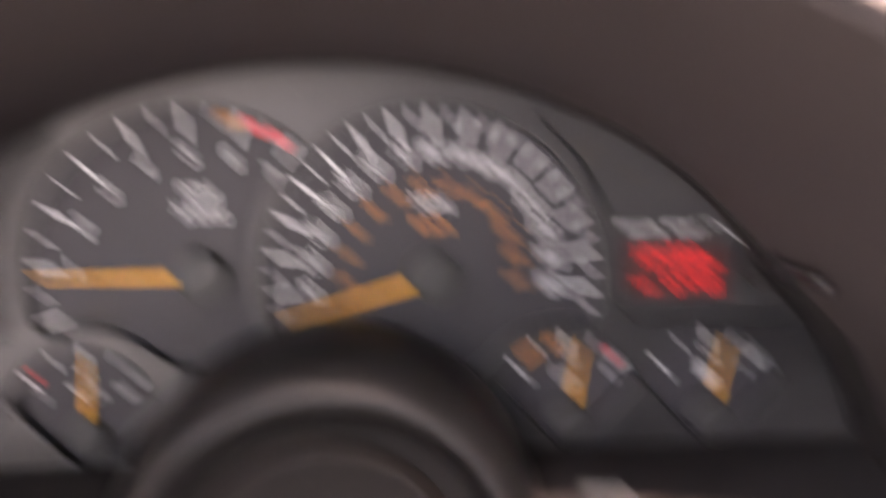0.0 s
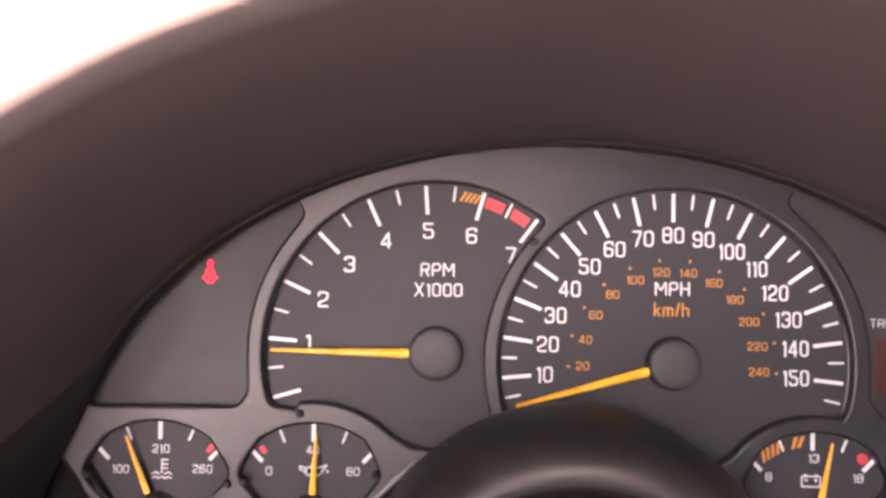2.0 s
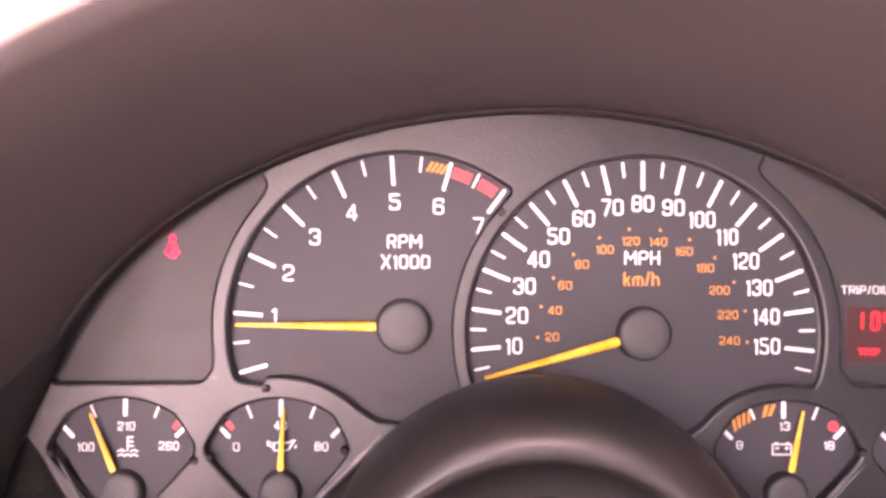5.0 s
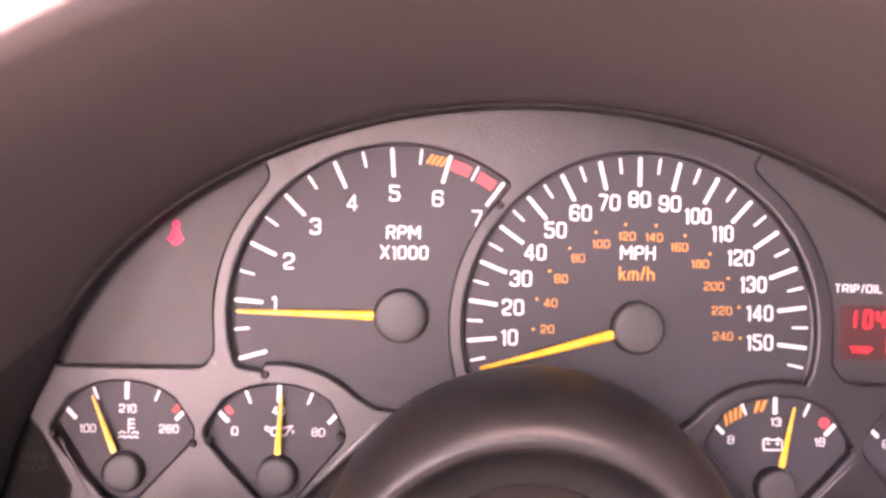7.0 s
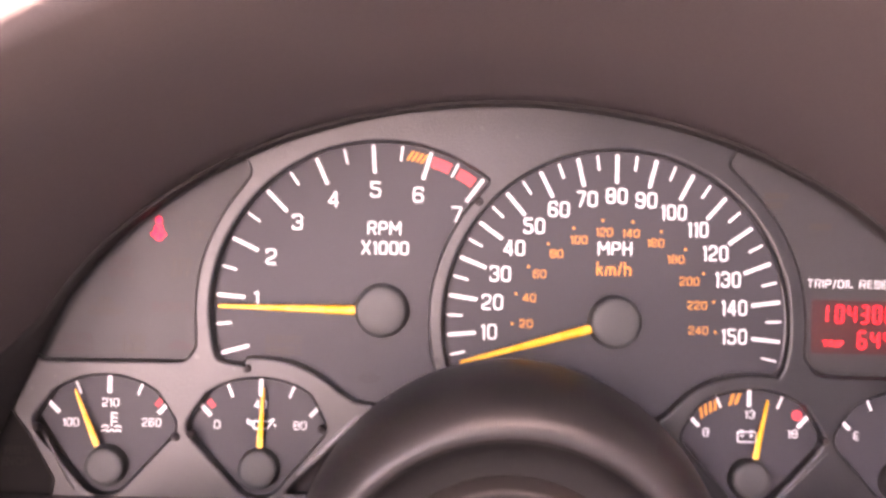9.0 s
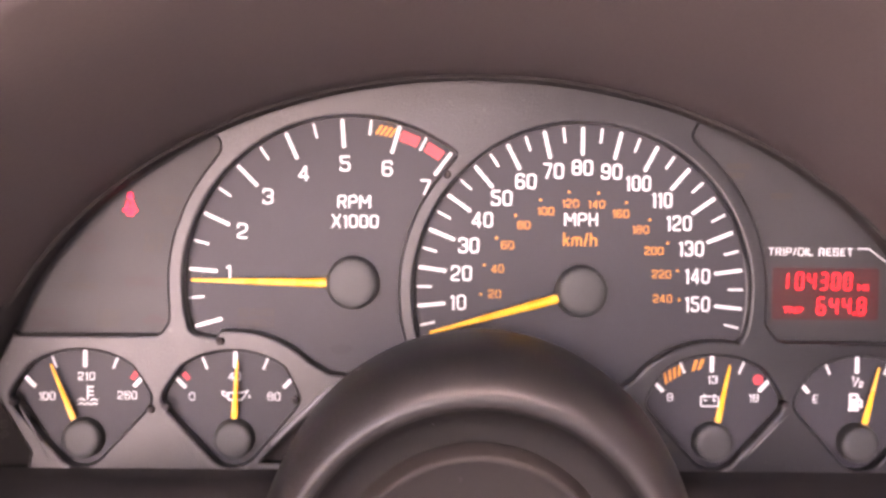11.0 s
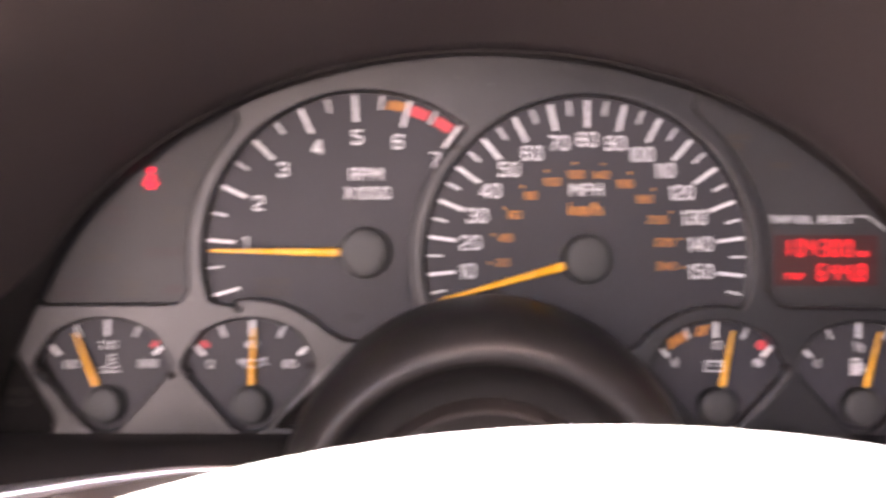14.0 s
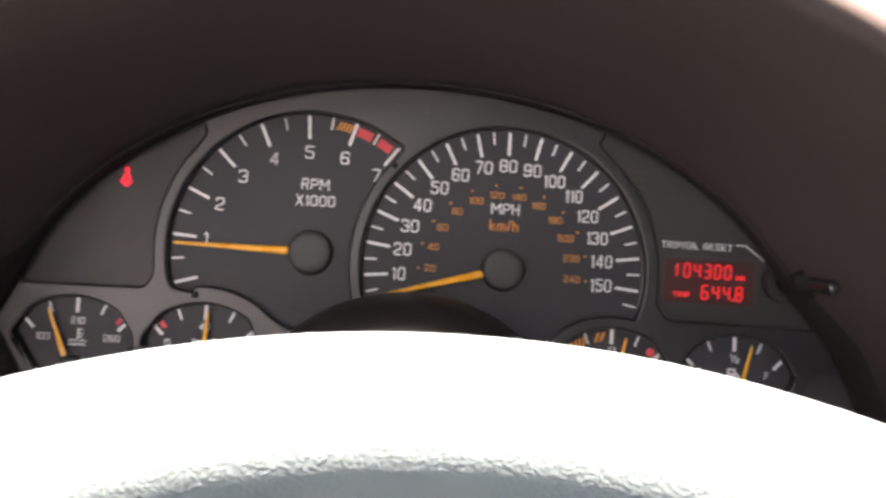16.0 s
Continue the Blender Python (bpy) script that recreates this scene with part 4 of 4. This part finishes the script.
# one strip in two colours: silver paints its lit end, brown the shaded rest
trim(-202, -104, LIT_SILVER, "lit end of the trim strip along the sill, painted silver")
trim(-102, 143, SHADED_BROWN, "shaded stretch of the trim strip along the sill, painted brown")
tab = plate(rounded([(40.0, -62.4, 0.8), (57.5, -62.6, 0.8), (54.0, -59.0, 1.2), (41.5, -57.9, 1.2)]), -38.5, -41.0)
bmesh.ops.bevel(tab, geom=[e for e in tab.edges if all(v.co.y < -0.0405 for v in e.verts)], offset=0.5 * MM, segments=2, affect="EDGES", clamp_overlap=True)
part("trim_tab", tab, GREYPANEL, dashboard, "small pale grey tab on the sill", smooth=40)
xs_low = [MID_X - 420 + 840 * i / 40 for i in range(41)]
low_rows = [[(x * MM, y * MM, (z if k else max(z, -60.5 - 13.0 * ((x - MID_X) / 170.0) ** 2)) * MM) for x in xs_low] for k, (y, z) in
            enumerate([(-37, -64 - 60), (-44, -130), (-62, -170), (-70, -240), (-60, -330), (0, -420)])]
low_rows[0] = [(x * MM, -0.037, (sill_z(max(min(x, 185), -243)) + 0.6 - trim_r(x)) * MM) for x in xs_low]
# the tan stretch is paled to paint sunlight, the brown one darkened as shade
for i0, i1, material, label in ((0, 13, SUNLIT_TAN, "tan lower dashboard panel, paled for sunlight"), (13, 21, SHADED_BROWN, "lower dashboard panel, painted dark brown for shade"), (21, 40, GREYPANEL, "grey lower dashboard panel")):
    part("lower_panel", loft([row[i0:i1 + 1] for row in low_rows]), material, dashboard, label, smooth=60)


def dash_wing(x0, x1):
    xs_wing = [x0 + (x1 - x0) * i / 10 for i in range(11)]
    return [[(x * MM, y * MM, z * MM) for x in xs_wing] for y, z in ((-37, -80), (-44, -62), (-36, -44), (0, -20), (90, -4), (320, 2), (420, -16))]


end_panel = plate(rounded([(-262, -66, 3), (-206, -64, 3), (-199.5, -68, 2), (-192, -76, 4), (-178, -92, 4), (-176, -140, 3), (-262, -140, 3)]), -12, -46.5)
bmesh.ops.bevel(end_panel, geom=[e for e in end_panel.edges if all(v.co.y < -0.04 for v in e.verts)], offset=1.2 * MM, segments=2, affect="EDGES", clamp_overlap=True)
part("end_panel", end_panel, SILL, dashboard, "black end panel below the hood", smooth=40)
part("dash_top", loft(dash_wing(-640, -232)), HOOD, dashboard, "brown-grey vinyl dashboard top", smooth=60)
part("dash_top", loft(dash_wing(176, 1140)), HOOD, dashboard, "brown-grey vinyl dashboard top", smooth=60)
part("dash_top", loft([[(x * MM, y * MM, z * MM) for x in (-232, -130, -29, 74, 176)] for y, z in ((60, -10), (90, -4), (320, 2), (420, -16))]), HOOD, dashboard, smooth=60)

# ---- steering column shroud ----
shroud = thing("steering_column_shroud", (-0.035, -0.03, -0.16), "dark plastic steering column shroud with a rounded rim", "column shroud")
BASE, AXIS = (-34.2, -76.4), (-35.7, -82.8)
# radius, depth and how far the centre has moved from that of the base to that of the ridge
rim_rows = [(63.6, -2, 0), (65.0, -12, 0), (65.2, -22, 0), (65.3, -32, 0.32), (64.8, -40, 0.58), (62.6, -46, 0.8), (60.5, -49.6, 0.92), (58.8, -51.5, 1), (57.2, -52.4, 1), (55.7, -52.2, 1), (54.4, -51.0, 1),
            (53.2, -49.0, 1), (51.8, -46.8, 1), (50.2, -44.9, 1), (47.4, -43.7, 1), (44.5, -43.1, 1), (41.6, -43.0, 1)]


def tube(rows, n=120):
    """A ring lofted through circles whose centres drift."""
    bm = bmesh.new()
    loops = []
    for r, y, f in rows:
        cx, cz = BASE[0] + (AXIS[0] - BASE[0]) * f, BASE[1] + (AXIS[1] - BASE[1]) * f
        loops.append([bm.verts.new(((cx + r * math.cos(2 * math.pi * i / n)) * MM, y * MM, (cz + r * math.sin(2 * math.pi * i / n)) * MM)) for i in range(n)])
    for u, v in zip(loops, loops[1:]):
        for i in range(n):
            bm.faces.new((u[i], u[(i + 1) % n], v[(i + 1) % n], v[i]))
    return bm


part("rim", tube(rim_rows[:12]), SHROUD, shroud, smooth=70)
part("bowl", tube(rim_rows[11:]), SHADED_SHROUD, shroud, "bowl inside the rim, shroud plastic darkened for shade", smooth=70)
part("column_cover", lathe([(42.6, -42.6), (40.4, -48.6), (39.8, -49.6), (39.0, -50.0), (38.0, -49.7), (36, -48.6), (20, -47.6), (0, -47.6)], 80), SHADED_SHROUD, shroud, m=at(AXIS[0] - 0.3, 0, AXIS[1] + 0.6), smooth=60)
# pale flecks of dust and small chips on the shroud
rng = random.Random(7)
for ang, rr, yy, size in ((121.0, 69.6, -21.0, 0.42), (120.2, 69.8, -23.0, 0.26), (121.8, 69.5, -18.0, 0.24), (101.0, 51.2, -45.6, 0.24), (105.0, 49.9, -44.8, 0.15)):
    fleck = lathe([(0, -0.12), (size * 0.7, -0.1), (size, 0.1)], 7)
    for v in fleck.verts:
        v.co.x *= rng.uniform(0.7, 1.5)
        v.co.z *= rng.uniform(0.6, 1.2)
    part("dust_fleck", fleck, GREY, shroud, "pale fleck of dust", m=at(AXIS[0] + rr * math.cos(radians(ang)), yy, AXIS[1] + rr * math.sin(radians(ang))), smooth=None)

# ---- multifunction lever ----
lever = thing("control_lever", (-0.13, -0.070, -0.080), "dark grey column lever with a wiper control at its end", "control lever")
stalk_m = Matrix.Translation((-0.1425, -0.070, -0.0680)) @ Matrix.Rotation(radians(-90), 4, "Z") @ Matrix.Rotation(radians(4), 4, "X")
part("arm", lathe([(0, -12), (4.8, -12), (4.6, 20), (4.2, 70), (0, 70)], 24), STALK, lever, m=stalk_m, smooth=40)
part("sleeve", lathe([(0, -26), (5.3, -26), (6.1, -25), (6.2, -11), (5.7, -9.6), (0, -9.6)], 28), SLEEVE, lever, "grey rotating sleeve", m=stalk_m, smooth=40)
paddle = plate(rounded([(-203, -101, 3), (-163, -101, 3), (-172.5, -77, 3), (-177.5, -70.6, 3), (-189.6, -66.2, 2.5)]), -68, -77)
bmesh.ops.bevel(paddle, geom=paddle.edges[:], offset=1.0 * MM, segments=2, affect="EDGES", clamp_overlap=True)
paddle_ob = part("paddle", paddle, STALK, lever, "flat dark grey paddle end", smooth=40)
# a windscreen outline with one blade and dots of spray above it
screen = [(-4.0, -2.2), (4.0, -2.2), (5.2, 2.6), (0.0, 3.6), (-5.2, 2.6), (-4.0, -2.2)]
wiper = []
for (x0, z0), (x1, z1) in list(zip(screen, screen[1:])) + [((0.0, -1.6), (2.2, 2.2)), ((-2.4, 0.4), (1.0, 1.4))]:
    d = Vector((x1 - x0, z1 - z0))
    s = Vector((-d.y, d.x)).normalized() * 0.48
    wiper.append(plate([(x0 + s.x, z0 + s.y), (x0 - s.x, z0 - s.y), (x1 - s.x, z1 - s.y), (x1 + s.x, z1 + s.y)], -5.0, -5.15))
wiper += [plate(arc(x, z, 0.5, 0, 330, 8), -5.0, -5.15) for x, z in ((-3.2, 4.6), (0.0, 5.4), (3.2, 4.6))]
icon = joined(wiper)
bmesh.ops.scale(icon, vec=(0.74, 1, 0.74), verts=icon.verts)
part("wiper_icon", icon, DIM, paddle_ob, "pale wiper pictogram", m=at(-177.4, -72.02, -71.4, -14), smooth=None)
part("marking", plate(rounded([(-189.5, -82.5, 1.2), (-183.5, -82.8, 1.2), (-183.2, -79.6, 1.2), (-189, -79.2, 1.2)]), -77.0, -77.15), DIM, paddle_ob, smooth=None)

# ---- steering wheel ----
wheel = thing("steering_wheel", (-0.0265, -0.24, -0.21), "steering wheel with a pale grey pebbled leather rim in sunlight", "steering wheel")
TILT, RAD, TUBE = 0.74, 188.0, 17.0
wheel_m = Matrix.Translation((-0.0265, -0.1863 - RAD * MM * math.sin(TILT), -0.0364 - RAD * MM * math.cos(TILT))) @ Matrix.Rotation(-TILT, 4, "X")
rim_prof = [(RAD + TUBE * math.cos(radians(a)), TUBE * math.sin(radians(a))) for a in range(0, 361, 10)]
part("rim", lathe(rim_prof, 160), LEATHER, wheel, "pebbled grey leather rim", m=wheel_m, smooth=80)
part("hub_pad", lathe([(0, 6), (50, 8), (66, 14), (74, 26), (76, 40), (60, 46), (0, 46)], 64), LEATHER, wheel, "grey padded centre", m=wheel_m, smooth=60)
for side in (-1, 1):
    bm = bmesh.new()
    rows = []
    for r, w, d in ((60, 34, 26), (110, 26, 14), (150, 24, 4), (182, 26, 0)):
        rows.append([bm.verts.new((side * r * MM, (d + sy * 7) * MM, sz * w / 2 * MM - 0.012)) for sy, sz in ((-1, -0.7), (-1, 0.7), (0, 1), (1, 0.7), (1, -0.7), (0, -1))])
    for a, b in zip(rows, rows[1:]):
        for i in range(6):
            bm.faces.new((a[i], a[(i + 1) % 6], b[(i + 1) % 6], b[i]))
    bm.faces.new(rows[0])
    bm.faces.new(rows[-1])
    part("spoke", bm, LEATHER, wheel, m=wheel_m, smooth=50)

# ---- unseen cabin that closes the place behind the camera; its openings shape the light ----
def box(x0, x1, y0, y1, z0, z1):
    bm = bmesh.new()
    bmesh.ops.create_cube(bm, size=1.0)
    bmesh.ops.scale(bm, vec=(x1 - x0, y1 - y0, z1 - z0), verts=bm.verts)
    bmesh.ops.translate(bm, vec=((x0 + x1) / 2, (y0 + y1) / 2, (z0 + z1) / 2), verts=bm.verts)
    bmesh.ops.bevel(bm, geom=bm.edges[:], offset=0.02, segments=2, affect="EDGES", clamp_overlap=True)
    return bm


def setting(name, bm, material, label):
    return tagged(part(name, bm, material, smooth=40), label, "car interior", kind="structure")


setting("ceiling", box(-0.62, 1.15, -1.75, -0.44, 0.47, 0.52), LINER, "unseen pale headliner, added to block light from above")
setting("floor", box(-0.70, 1.22, -1.85, 0.60, -0.80, -0.75), CARPET, "unseen pale grey floor, added to bounce light upwards")
setting("wall_left", box(-0.70, -0.62, -1.05, 0.20, -0.78, 0.46), DOOR, "unseen dark side wall, added to block light from the left")
setting("wall_left_rear", box(-0.70, -0.62, -1.80, -1.055, -0.78, -0.45), DOOR, "unseen low wall below an opening added to let light in")
setting("wall_right", box(1.15, 1.22, -1.80, 0.20, -0.78, 0.46), DOOR, "unseen dark side wall, added to block light from the right")
setting("wall_back", box(-0.20, 1.22, -1.88, -1.80, -0.78, 0.47), DOOR, "unseen dark rear wall, added to block light from behind")
setting("wall_back_left", box(-0.70, -0.205, -1.88, -1.80, -0.78, -0.50), DOOR, "unseen low rear wall below an opening added to let light in")
setting("wall_front", box(-0.70, 1.22, 0.50, 0.58, -0.78, -0.02), HOOD, "dark firewall behind the dashboard")
# pale ground out of view, added to throw sunlight up through the rear openings
ground = bmesh.new()
bmesh.ops.create_grid(ground, x_segments=8, y_segments=8, size=400.0)
bmesh.ops.translate(ground, vec=(0, 0, -1.10), verts=ground.verts)
tagged(part("ground", ground, CONCRETE, smooth=None), "unseen pale concrete ground, added to bounce light in", "ground", kind="structure")
